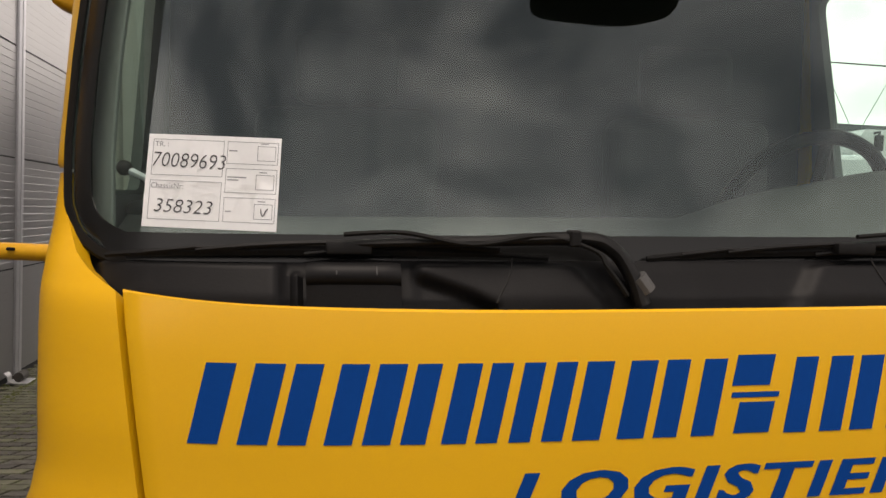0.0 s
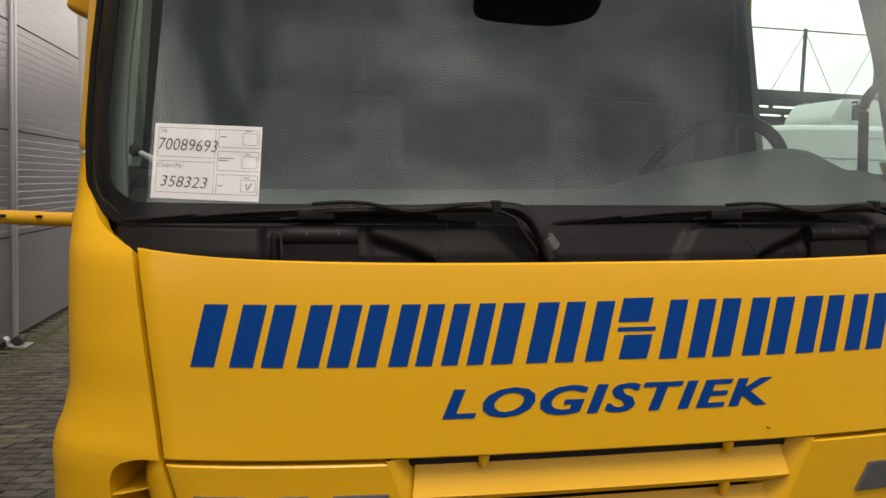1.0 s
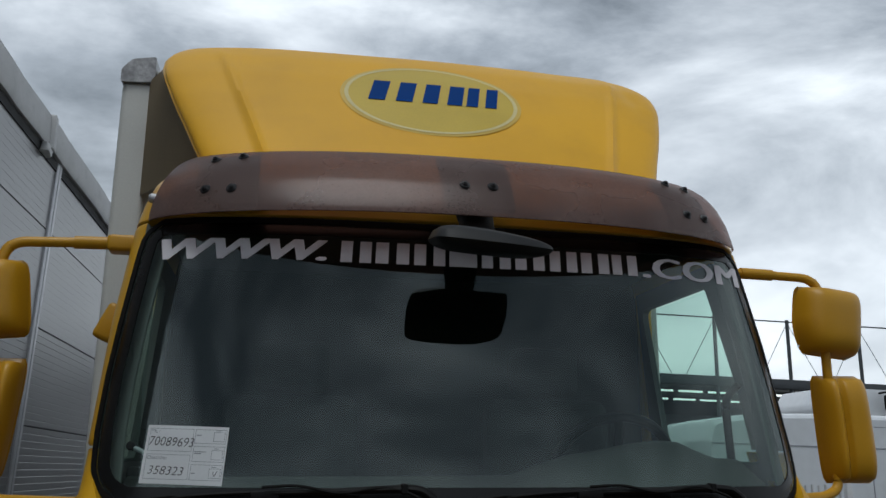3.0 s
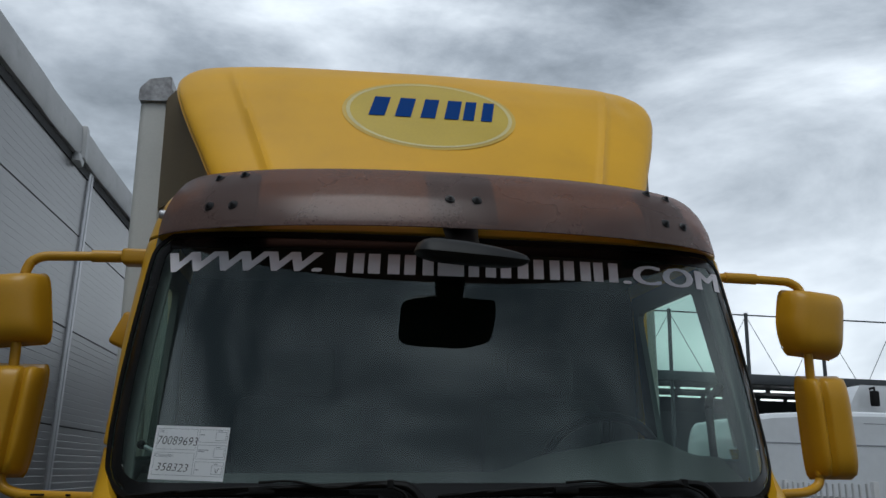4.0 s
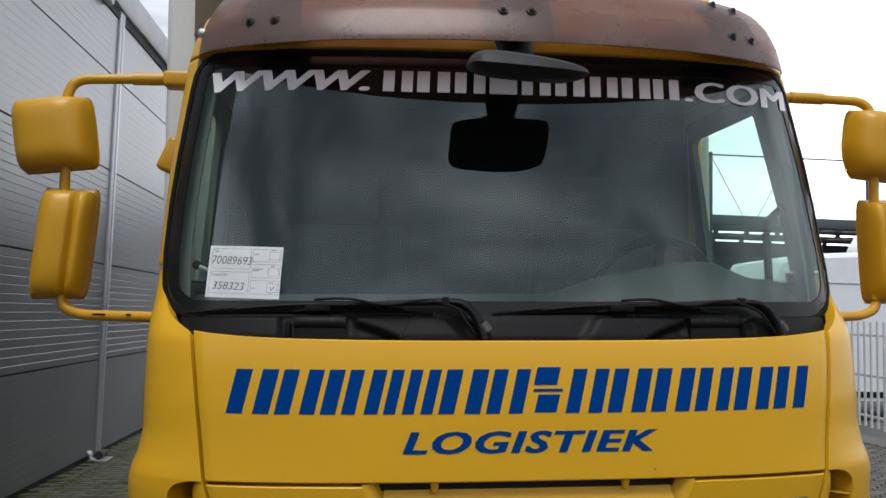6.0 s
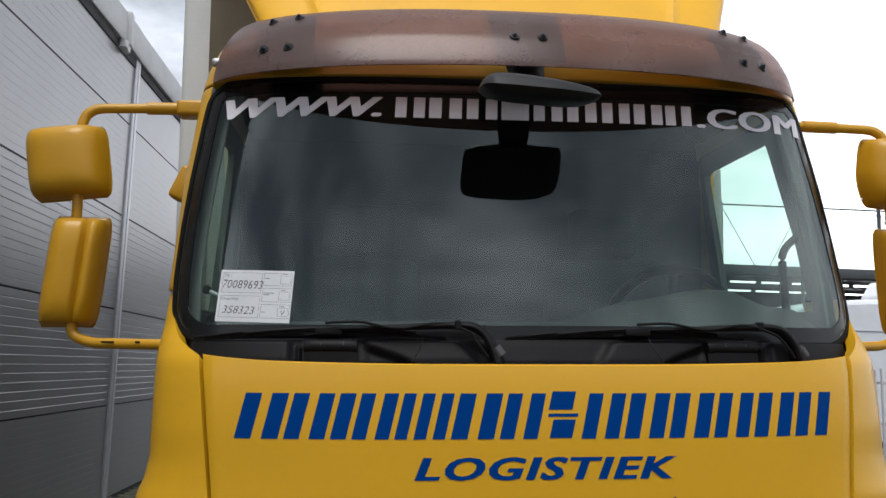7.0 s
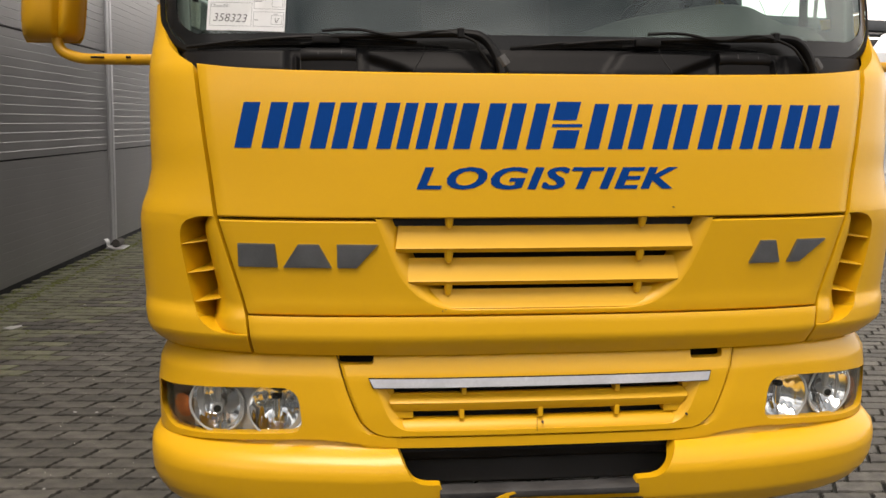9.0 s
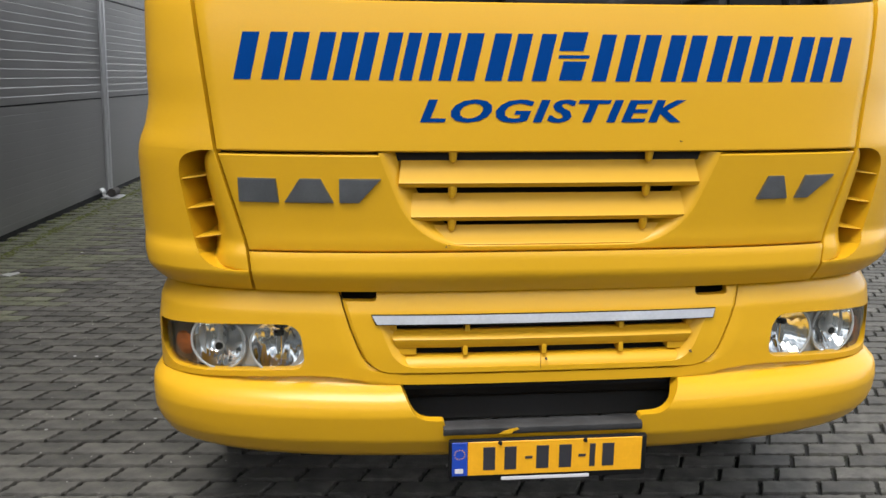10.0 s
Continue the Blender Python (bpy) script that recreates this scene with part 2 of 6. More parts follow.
def smooth_path(pts, n=8):
    p = [Vector(q) for q in pts]
    out = []
    for i in range(len(p) - 1):
        a, b, c, d = p[max(i - 1, 0)], p[i], p[i + 1], p[min(i + 2, len(p) - 1)]
        for k in range(n):
            t = k / n
            out.append(0.5 * ((2 * b) + (c - a) * t + (2 * a - 5 * b + 4 * c - d) * t * t + (3 * b - a - 3 * c + d) * t ** 3))
    return out + [p[-1]]


def round_path(pts, r, n=6):
    """A polyline whose corners are rounded with radius about r."""
    p = [Vector(q) for q in pts]
    out = [p[0]]
    for i in range(1, len(p) - 1):
        a, b = (p[i - 1] - p[i]).normalized(), (p[i + 1] - p[i]).normalized()
        s, e = p[i] + a * r, p[i] + b * r
        for k in range(n + 1):
            t = k / n
            out.append((1 - t) ** 2 * s + 2 * t * (1 - t) * p[i] + t * t * e)
    return out + [p[-1]]


def tube(bm, pts, r, seg=10, flat=1.0):
    """Sweep a round (or flattened) section along pts; r may be a list."""
    pts = [Vector(q) for q in pts]
    rings = []
    up = Vector((0.02, 0.03, 1)).normalized()
    for i, p in enumerate(pts):
        d = (pts[min(i + 1, len(pts) - 1)] - pts[max(i - 1, 0)]).normalized()
        s = d.cross(up)
        s = s.normalized() if s.length > 1e-3 else Vector((1, 0, 0))
        u = s.cross(d).normalized()
        rad = r[i] if isinstance(r, (list, tuple)) else r
        rings.append([bm.verts.new(p + (s * math.cos(2 * math.pi * k / seg) + u * math.sin(2 * math.pi * k / seg) * flat) * rad) for k in range(seg)])
    for a, b in zip(rings, rings[1:]):
        for k in range(seg):
            bm.faces.new((a[k], a[(k + 1) % seg], b[(k + 1) % seg], b[k]))
    bm.faces.new(rings[0][::-1])
    bm.faces.new(rings[-1])
    return bm


def prism(outline, axis_lo, axis_hi, axis="y", bm=None):
    """A closed prism of an outline of (x, z) (or the two other axes) pairs."""
    bm = bm or bmesh.new()
    put = {"y": lambda a, b, c: (a, c, b), "x": lambda a, b, c: (c, a, b), "z": lambda a, b, c: (a, b, c)}[axis]
    lo = [bm.verts.new(put(a, b, axis_lo)) for a, b in outline]
    hi = [bm.verts.new(put(a, b, axis_hi)) for a, b in outline]
    n = len(outline)
    bm.faces.new(lo)
    bm.faces.new(hi[::-1])
    for i in range(n):
        bm.faces.new((lo[i], lo[(i + 1) % n], hi[(i + 1) % n], hi[i]))
    return bm


def rounded(pts, r, n=5):
    """A closed outline with rounded corners; r may be one value or one for each corner."""
    out, k = [], len(pts)
    for i in range(k):
        p, a, b = Vector(pts[i]), Vector(pts[i - 1]), Vector(pts[(i + 1) % k])
        ri = r[i] if isinstance(r, (list, tuple)) else r
        s, e = p + (a - p).normalized() * ri, p + (b - p).normalized() * ri
        for j in range(n + 1):
            t = j / n
            out.append(tuple((1 - t) ** 2 * s + 2 * t * (1 - t) * p + t * t * e))
    return out


def cut(ob, *cutters):
    """Cut closed meshes out of ob for good."""
    for c in cutters:
        bmesh.ops.recalc_face_normals(c, faces=c.faces)
        me = bpy.data.meshes.new("cutter")
        c.to_mesh(me)
        c.free()
        k = new("cutter", me)
        md = ob.modifiers.new("cut", "BOOLEAN")
        md.object, md.operation, md.solver = k, "DIFFERENCE", "EXACT"
        bpy.context.view_layer.update()
        res = bpy.data.meshes.new_from_object(ob.evaluated_get(bpy.context.evaluated_depsgraph_get()))
        if len(res.polygons) < 6:
            bpy.data.meshes.remove(res)
            md.use_self = True
            bpy.context.view_layer.update()
            res = bpy.data.meshes.new_from_object(ob.evaluated_get(bpy.context.evaluated_depsgraph_get()))
        ob.modifiers.clear()
        old = ob.data
        ob.data = res
        res.name = old.name
        bpy.data.meshes.remove(old)
        bpy.data.objects.remove(k)
        bpy.data.meshes.remove(me)
    ob.data.polygons.foreach_set("use_smooth", [True] * len(ob.data.polygons))
    ob.data.set_sharp_from_angle(angle=radians(30))
    return ob


def interp(z, table):
    if z <= table[0][0]:
        return table[0][1]
    for (a, va), (b, vb) in zip(table, table[1:]):
        if z <= b:
            t = (z - a) / (b - a)
            return va + (vb - va) * t
    return table[-1][1]


class Shell:
    """A bowed front: across, half a superellipse of half-width hw and depth D; from corner on, straight sides back.
    th runs from -90 to 90 degrees over the front and beyond, at one metre a radian, along the sides."""

    def __init__(self, centre, half, D=0.33, n=2.8, cx=0.0):
        self.c, self.h, self.D, self.n, self.cx = centre, half, D, n, cx

    def base(self, th, z):
        hw, fc = interp(z, self.h), interp(z, self.c)
        a, s = abs(th), 1 if th >= 0 else -1
        if a >= math.pi / 2:
            return Vector((self.cx + s * hw, fc + self.D + a - math.pi / 2, z))
        e = 2 / self.n
        return Vector((self.cx + s * hw * math.sin(a) ** e, fc + self.D * (1 - math.cos(a) ** e), z))

    def at(self, th, z, off=0.0):
        p = self.base(th, z)
        if not off:
            return p
        h = 0.004
        du, dz = self.base(th + h, z) - self.base(th - h, z), self.base(th, z + h) - self.base(th, z - h)
        return p + du.cross(dz).normalized() * off

    def th(self, x, z):
        x -= self.cx
        q = min(1.0, abs(x) / interp(z, self.h)) ** (self.n / 2)
        return math.copysign(math.asin(q), x)

    def xz(self, x, z, off=0.0):
        return self.at(self.th(x, z), z, off)


def patch(shell, left, right, low, high, nx, nz, thick=0.02, bevel=0.004, off=0.0, bm=None, wave=None):
    """A solid panel that lies on a shell. left, right: th at z; low, high: z along the width (0 to 1)."""
    bm = bm or bmesh.new()
    eps = 0.012
    us = [0, eps] + [i / nx for i in range(1, nx)] + [1 - eps, 1]
    vs = [0, eps] + [i / nz for i in range(1, nz)] + [1 - eps, 1]
    F, B = [], []
    for j, v in enumerate(vs):
        f, b = [], []
        for i, u in enumerate(us):
            z = low(u) + (high(u) - low(u)) * v
            th = left(z) + (right(z) - left(z)) * u
            rim = i in (0, len(us) - 1) or j in (0, len(vs) - 1)
            o = off - (bevel if rim else 0) + (wave(u, v) if wave else 0)
            f.append(bm.verts.new(shell.at(th, z, o)))
            b.append(bm.verts.new(shell.at(th, z, off - thick)))
        F.append(f)
        B.append(b)
    nu, nv = len(us), len(vs)
    for j in range(nv - 1):
        for i in range(nu - 1):
            bm.faces.new((F[j][i], F[j][i + 1], F[j + 1][i + 1], F[j + 1][i]))
            bm.faces.new((B[j][i], B[j + 1][i], B[j + 1][i + 1], B[j][i + 1]))
    for i in range(nu - 1):
        bm.faces.new((F[0][i], B[0][i], B[0][i + 1], F[0][i + 1]))
        bm.faces.new((F[-1][i], F[-1][i + 1], B[-1][i + 1], B[-1][i]))
    for j in range(nv - 1):
        bm.faces.new((F[j][0], F[j + 1][0], B[j + 1][0], B[j][0]))
        bm.faces.new((F[j][-1], B[j][-1], B[j + 1][-1], F[j + 1][-1]))
    return bm


def decal(shell, outline, off=0.0015, thick=0.0012, bm=None, step=0.04):
    """A thin film on a shell with a convex four-cornered outline of (x, z): lower left, lower right, upper right, upper left."""
    bm = bm or bmesh.new()
    (ax, az), (bx, bz), (cx, cz), (dx, dz) = outline
    nu = max(1, int(abs(bx - ax) / step))
    F, B = [], []
    for v in (0, 0.5, 1):
        f, b = [], []
        for i in range(nu + 1):
            u = i / nu
            x = (ax + (bx - ax) * u) * (1 - v) + (dx + (cx - dx) * u) * v
            z = (az + (bz - az) * u) * (1 - v) + (dz + (cz - dz) * u) * v
            f.append(bm.verts.new(shell.xz(x, z, off)))
            b.append(bm.verts.new(shell.xz(x, z, off - thick)))
        F.append(f)
        B.append(b)
    for j in range(2):
        for i in range(nu):
            bm.faces.new((F[j][i], F[j][i + 1], F[j + 1][i + 1], F[j + 1][i]))
    for i in range(nu):
        bm.faces.new((F[0][i], B[0][i], B[0][i + 1], F[0][i + 1]))
        bm.faces.new((F[2][i], F[2][i + 1], B[2][i + 1], B[2][i]))
    for j in range(2):
        bm.faces.new((F[j][0], F[j + 1][0], B[j + 1][0], B[j][0]))
        bm.faces.new((F[j][nu], B[j][nu], B[j + 1][nu], F[j + 1][nu]))
    return bm


def letters(body, shear=0.0, weight=0.0, place=None, width=1.0, height=1.0, space=1.0):
    """Flat lettering in the built-in font, scaled to width x height, each point sent through place(x, z)."""
    cu = bpy.data.curves.new("words", "FONT")
    cu.body, cu.shear, cu.offset, cu.resolution_u, cu.space_character = body, shear, weight, 3, space
    ob = new("words", cu)
    bpy.context.view_layer.update()
    me = bpy.data.meshes.new_from_object(ob.evaluated_get(bpy.context.evaluated_depsgraph_get()))
    bpy.data.objects.remove(ob)
    bpy.data.curves.remove(cu)
    bm = bmesh.new()
    bm.from_mesh(me)
    bpy.data.meshes.remove(me)
    xs, ys = [v.co.x for v in bm.verts], [v.co.y for v in bm.verts]
    x0, x1, y0, y1 = min(xs), max(xs), min(ys), max(ys)
    for v in bm.verts:
        v.co = place((v.co.x - x0) / (x1 - x0) * width, (v.co.y - y0) / (y1 - y0) * height)
    return bm


def bold_letters(body, shear, weight, place, width, height, space, spread):
    """Lettering with thicker stems: the same word laid three times, each a little aside and a hair deeper."""
    bm = letters(body, shear, weight, lambda x, z: place(x, z, 0.0), width, height, space)
    for k, dx in enumerate((-spread, spread)):
        more = letters(body, shear, weight, lambda x, z: place(x + dx, z, -0.0002 * (k + 1)), width, height, space)
        me = bpy.data.meshes.new("words")
        more.to_mesh(me)
        more.free()
        bm.from_mesh(me)
        bpy.data.meshes.remove(me)
    return bm


def bolt(bm, p, n, r=0.014):
    """A domed screw on a washer at p, facing n."""
    n = Vector(n).normalized()
    q = n.to_track_quat("Z", "Y").to_matrix().to_4x4()
    for rad, z0, z1 in ((r, 0.0, 0.004), (r * 0.62, 0.004, 0.009), (r * 0.35, 0.009, 0.0125)):
        res = bmesh.ops.create_cone(bm, cap_ends=True, segments=14, radius1=rad, radius2=rad * 0.82, depth=z1 - z0)
        for v in res["verts"]:
            v.co = Vector(p) + q @ (v.co + Vector((0, 0, (z0 + z1) / 2)))
    return bm


rad90 = math.pi / 2

# ---------------------------------------------------------------- the ground
GROUND_BACK = -0.016
bm = bmesh.new()
for x0, x1, y0, y1 in ((-600, 600, -600, 900),):
    vs = [bm.verts.new((x, y, GROUND_BACK)) for x, y in ((x0, y0), (x1, y0), (x1, y1), (x0, y1))]
    bm.faces.new(vs)
ground = tagged(finish("ground", bm, JOINT), "dark sandy joints with moss under grey pavers", "ground", kind="structure")

# ---------------------------------------------------------------- the truck
truck = thing("delivery_truck", "yellow box truck with blue company lettering parked on pavers", "truck")
# the empty truck rakes down at its nose and leans a little towards the wall
LEAN = pose(0, 0.75, 0) @ pose(0, 0, 0, -1.167, 1.473, 0).inverted() @ pose(0, -0.75, 0)

CAB = Shell([(0.82, -0.152), (0.87, -0.185), (0.92, -0.18), (0.945, -0.167), (1.19, -0.189), (1.38, -0.182), (1.50, -0.168), (1.56, -0.156), (1.61, -0.118), (1.66, -0.066), (1.72, -0.022), (1.76, 0.002)],
            [(0.815, 1.050), (0.835, 1.072), (0.86, 1.085), (0.90, 1.091), (1.0, 1.093), (1.16, 1.092), (1.20, 1.085), (1.24, 1.068), (1.30, 1.055), (1.6, 1.055), (1.76, 1.060)])
# screen and pillars, higher up, lie further back
SCREEN = Shell([(1.5, -0.076), (1.66, -0.030), (1.8, 0.010), (2.284, 0.138), (2.42, 0.174), (2.5, 0.205), (2.6, 0.29), (2.67, 0.43), (2.71, 0.62)],
               [(1.5, 1.052), (1.76, 1.060), (2.1, 1.047), (2.42, 1.018), (2.6, 0.985), (2.72, 0.93)], 0.33, 3.2)


def gap_x(z):
    """Half the width of the front flap, which narrows downwards."""
    return interp(z, [(0.82, 0.771), (0.925, 0.780), (1.194, 0.853), (1.58, 0.902)])


def flap_top(u):
    return 1.553 + 0.025 * abs(2 * u - 1) ** 2.4


def gap_th(z, side, inset=0.0):
    return side * CAB.th(gap_x(z) - inset, z)


front_panel = part("front_panel", patch(CAB, lambda z: gap_th(z, -1, 0.004), lambda z: gap_th(z, 1, 0.004), lambda u: 1.188, flap_top, 30, 8, 0.025, 0.005), YELLOW, truck, "yellow painted front flap with blue company lettering")

# the company's name is shown by plain slanted bars of the size of its letters
SLANT = 0.235


def name_bars(shell, parent, mat, x0, z0, h, glyphs, slant=SLANT, off=0.0013):
    """glyphs: for each letter its left edge, its width and the number of its stems."""
    for gx, gw, stems in glyphs:
        bm = bmesh.new()
        w = gw * (1.0, 0.38, 0.245)[stems - 1]
        for k in range(stems):
            a = x0 + gx + (gw - w) * (k / max(1, stems - 1) if stems > 1 else 0)
            decal(shell, [(a, z0), (a + w, z0), (a + w + h * slant, z0 + h), (a + h * slant, z0 + h)], off=off, bm=bm)
        part("lettering_bar", bm, mat, parent)


NAME = [(0.0, 0.112, 2), (0.126, 0.104, 2), (0.244, 0.040, 1), (0.298, 0.094, 2), (0.406, 0.128, 3), (0.549, 0.110, 2), (0.674, 0.097, 2),
        (0.886, 0.098, 2), (0.999, 0.105, 2), (1.119, 0.108, 2), (1.242, 0.098, 2), (1.356, 0.106, 2), (1.478, 0.101, 2)]
name_bars(CAB, front_panel, BLUE, -0.797, 1.364, 0.114, NAME)
bm = bmesh.new()
for z0, w in ((1.366, 0.058), (1.437, 0.062)):
    decal(CAB, [(0.006, z0), (0.006 + w, z0), (0.018 + w, z0 + 0.046), (0.018, z0 + 0.046)], off=0.0013, bm=bm)
decal(CAB, [(0.004, 1.419), (0.082, 1.419), (0.084, 1.427), (0.006, 1.427)], off=0.0013, bm=bm)
part("lettering_bar", bm, BLUE, front_panel)
part("lettering", bold_letters("LOGISTIEK", 0.25, 0.018, lambda x, z, o: CAB.xz(-0.337 + x, 1.262 + z, 0.0015 + o), 0.674, 0.057, 1.12, 0.0028), BLUE, front_panel, "blue italic capitals")

# lower flap with its sunk grille
grille_panel = part("grille_panel", patch(CAB, lambda z: gap_th(z, -1, 0.004), lambda z: gap_th(z, 1, 0.004), lambda u: 0.934, lambda u: 1.180, 30, 8, 0.03, 0.004), YELLOW, truck, "yellow lower flap with louvred grille")
RECESS = rounded([(-0.450, 1.30), (-0.450, 1.20), (-0.350, 0.943), (0.350, 0.943), (0.450, 1.20), (0.450, 1.30)], [0.01, 0.05, 0.14, 0.14, 0.05, 0.01], 10)
cut(grille_panel, prism(RECESS, -0.6, 0.2))
part("lower_lip", patch(CAB, lambda z: gap_th(z, -1, 0.004), lambda z: gap_th(z, 1, 0.004), lambda u: 0.819, lambda u: 0.928, 30, 10, 0.03, 0.004, off=0.004), YELLOW, truck, "yellow folded lower edge of the flap")


def slat(z_top, z_lip, half, half_top, depth=0.038, lip=0.011):
    """One sloping louvre: from deep at its top out to a thick lip at its bottom."""
    bm = bmesh.new()
    prof = [(1.0, -depth), (0.62, -depth * 0.62), (0.3, -depth * 0.25), (0.10, -0.004), (0.04, -0.001), (-0.03, -0.003), (-lip / (z_top - z_lip), -0.012), (-lip / (z_top - z_lip) - 0.02, -depth)]
    rows = []
    for i in range(25):
        u = -1 + 2 * i / 24
        row = []
        for k, o in prof:
            w = half + (half_top - half) * max(0, k)
            row.append(bm.verts.new(CAB.xz(u * w, z_lip + (z_top - z_lip) * k, o)))
        rows.append(row)
    n = len(prof)
    for a, b in zip(rows, rows[1:]):
        for k in range(n):
            bm.faces.new((a[k], a[(k + 1) % n], b[(k + 1) % n], b[k]))
    bm.faces.new(rows[0])
    bm.faces.new(rows[-1][::-1])
    return bm


part("louvre", slat(1.170, 1.107, 0.393, 0.385), YELLOW_ROUGH, grille_panel)
part("louvre", slat(1.075, 1.019, 0.360, 0.365), YELLOW_ROUGH, grille_panel)
# the recess's floor and flared rim
bm = bmesh.new()
rings = []
for s, o in ((1.004, -0.003), (1.0, -0.0005), (0.985, -0.002), (0.965, -0.007), (0.94, -0.016), (0.915, -0.030), (0.89, -0.046), (0.87, -0.062)):
    ring = []
    for x, z in RECESS:
        if z > 1.21:
            continue
        zz = 1.19 + (z - 1.19) * (1 - (1 - s) * 0.8) if z < 1.185 else min(z, 1.186)
        ring.append(bm.verts.new(CAB.xz(x * s, zz, o)))
    rings.append(ring)
for a, b in zip(rings, rings[1:]):
    for k in range(len(a) - 1):
        bm.faces.new((a[k], a[k + 1], b[k + 1], b[k]))
part("grille_surround", bm, YELLOW_ROUGH, grille_panel)
part("louvre", slat(0.992, 0.946, 0.285, 0.342, 0.030, 0.0008), YELLOW_ROUGH, grille_panel)
for x in (-0.255, 0.255):
    for z in (1.190, 1.098, 1.010):
        bm = bmesh.new()
        tube(bm, [CAB.xz(x, z + 0.004, -0.018), CAB.xz(x, z - 0.012, -0.018), CAB.xz(x, z - 0.026, -0.020), CAB.xz(x, z - 0.032, -0.024)], [0.011, 0.011, 0.009, 0.004], 10)
        part("louvre_stay", bm, YELLOW_ROUGH, grille_panel)
# near-black sheet in place of the shade behind the louvres
part("grille_mesh", patch(CAB, lambda z: -CAB.th(0.5, z), lambda z: CAB.th(0.5, z), lambda u: 0.95, lambda u: 1.21, 16, 3, 0.02, 0.0, off=-0.075), VOID, grille_panel, "near-black sheet standing for the unlit gap behind the louvres")

# maker's and model badges as plain metal shapes
for low0, low1, top0, top1 in ((-0.795, -0.694, -0.795, -0.700), (-0.680, -0.556, -0.640, -0.588), (-0.541, -0.492, -0.541, -0.437), (0.556, 0.645, 0.584, 0.628), (0.668, 0.706, 0.694, 0.782)):
    bm = decal(CAB, [(low0, 1.060), (low1, 1.060), (top1, 1.121), (top0, 1.121)], off=0.006, thick=0.009)
    decal(CAB, [(low0 + 0.003, 1.0625), (low1 - 0.003, 1.0625), (top1 - 0.003, 1.1185), (top0 + 0.003, 1.1185)], off=0.0075, thick=0.002, bm=bm)
    part("badge", bm, CHROME, truck, "brushed grey metal badge shape")


# corner fairings with their air vents
def vent_x(z):
    """The vent's outer edge, carried on up and down past the vent."""
    return interp(z, [(0.80, 0.800), (0.8770, 0.815), (0.8785, 0.838), (0.881, 0.856), (0.885, 0.870), (0.892, 0.884), (0.902, 0.898), (0.915, 0.909), (0.93, 0.917), (0.95, 0.923), (1.028, 0.939), (1.106, 0.951), (1.135, 0.952), (1.152, 0.949), (1.165, 0.943), (1.175, 0.932), (1.182, 0.917), (1.187, 0.896), (1.19, 0.876),
                      (1.25, 0.90), (1.56, 0.935), (1.62, 1.0), (1.70, 1.036), (1.76, 1.044)])


RIM = [(1.574, 0.906), (1.584, 0.925), (1.60, 0.952), (1.625, 0.980), (1.66, 1.002), (1.70, 1.024), (1.76, 1.030)]


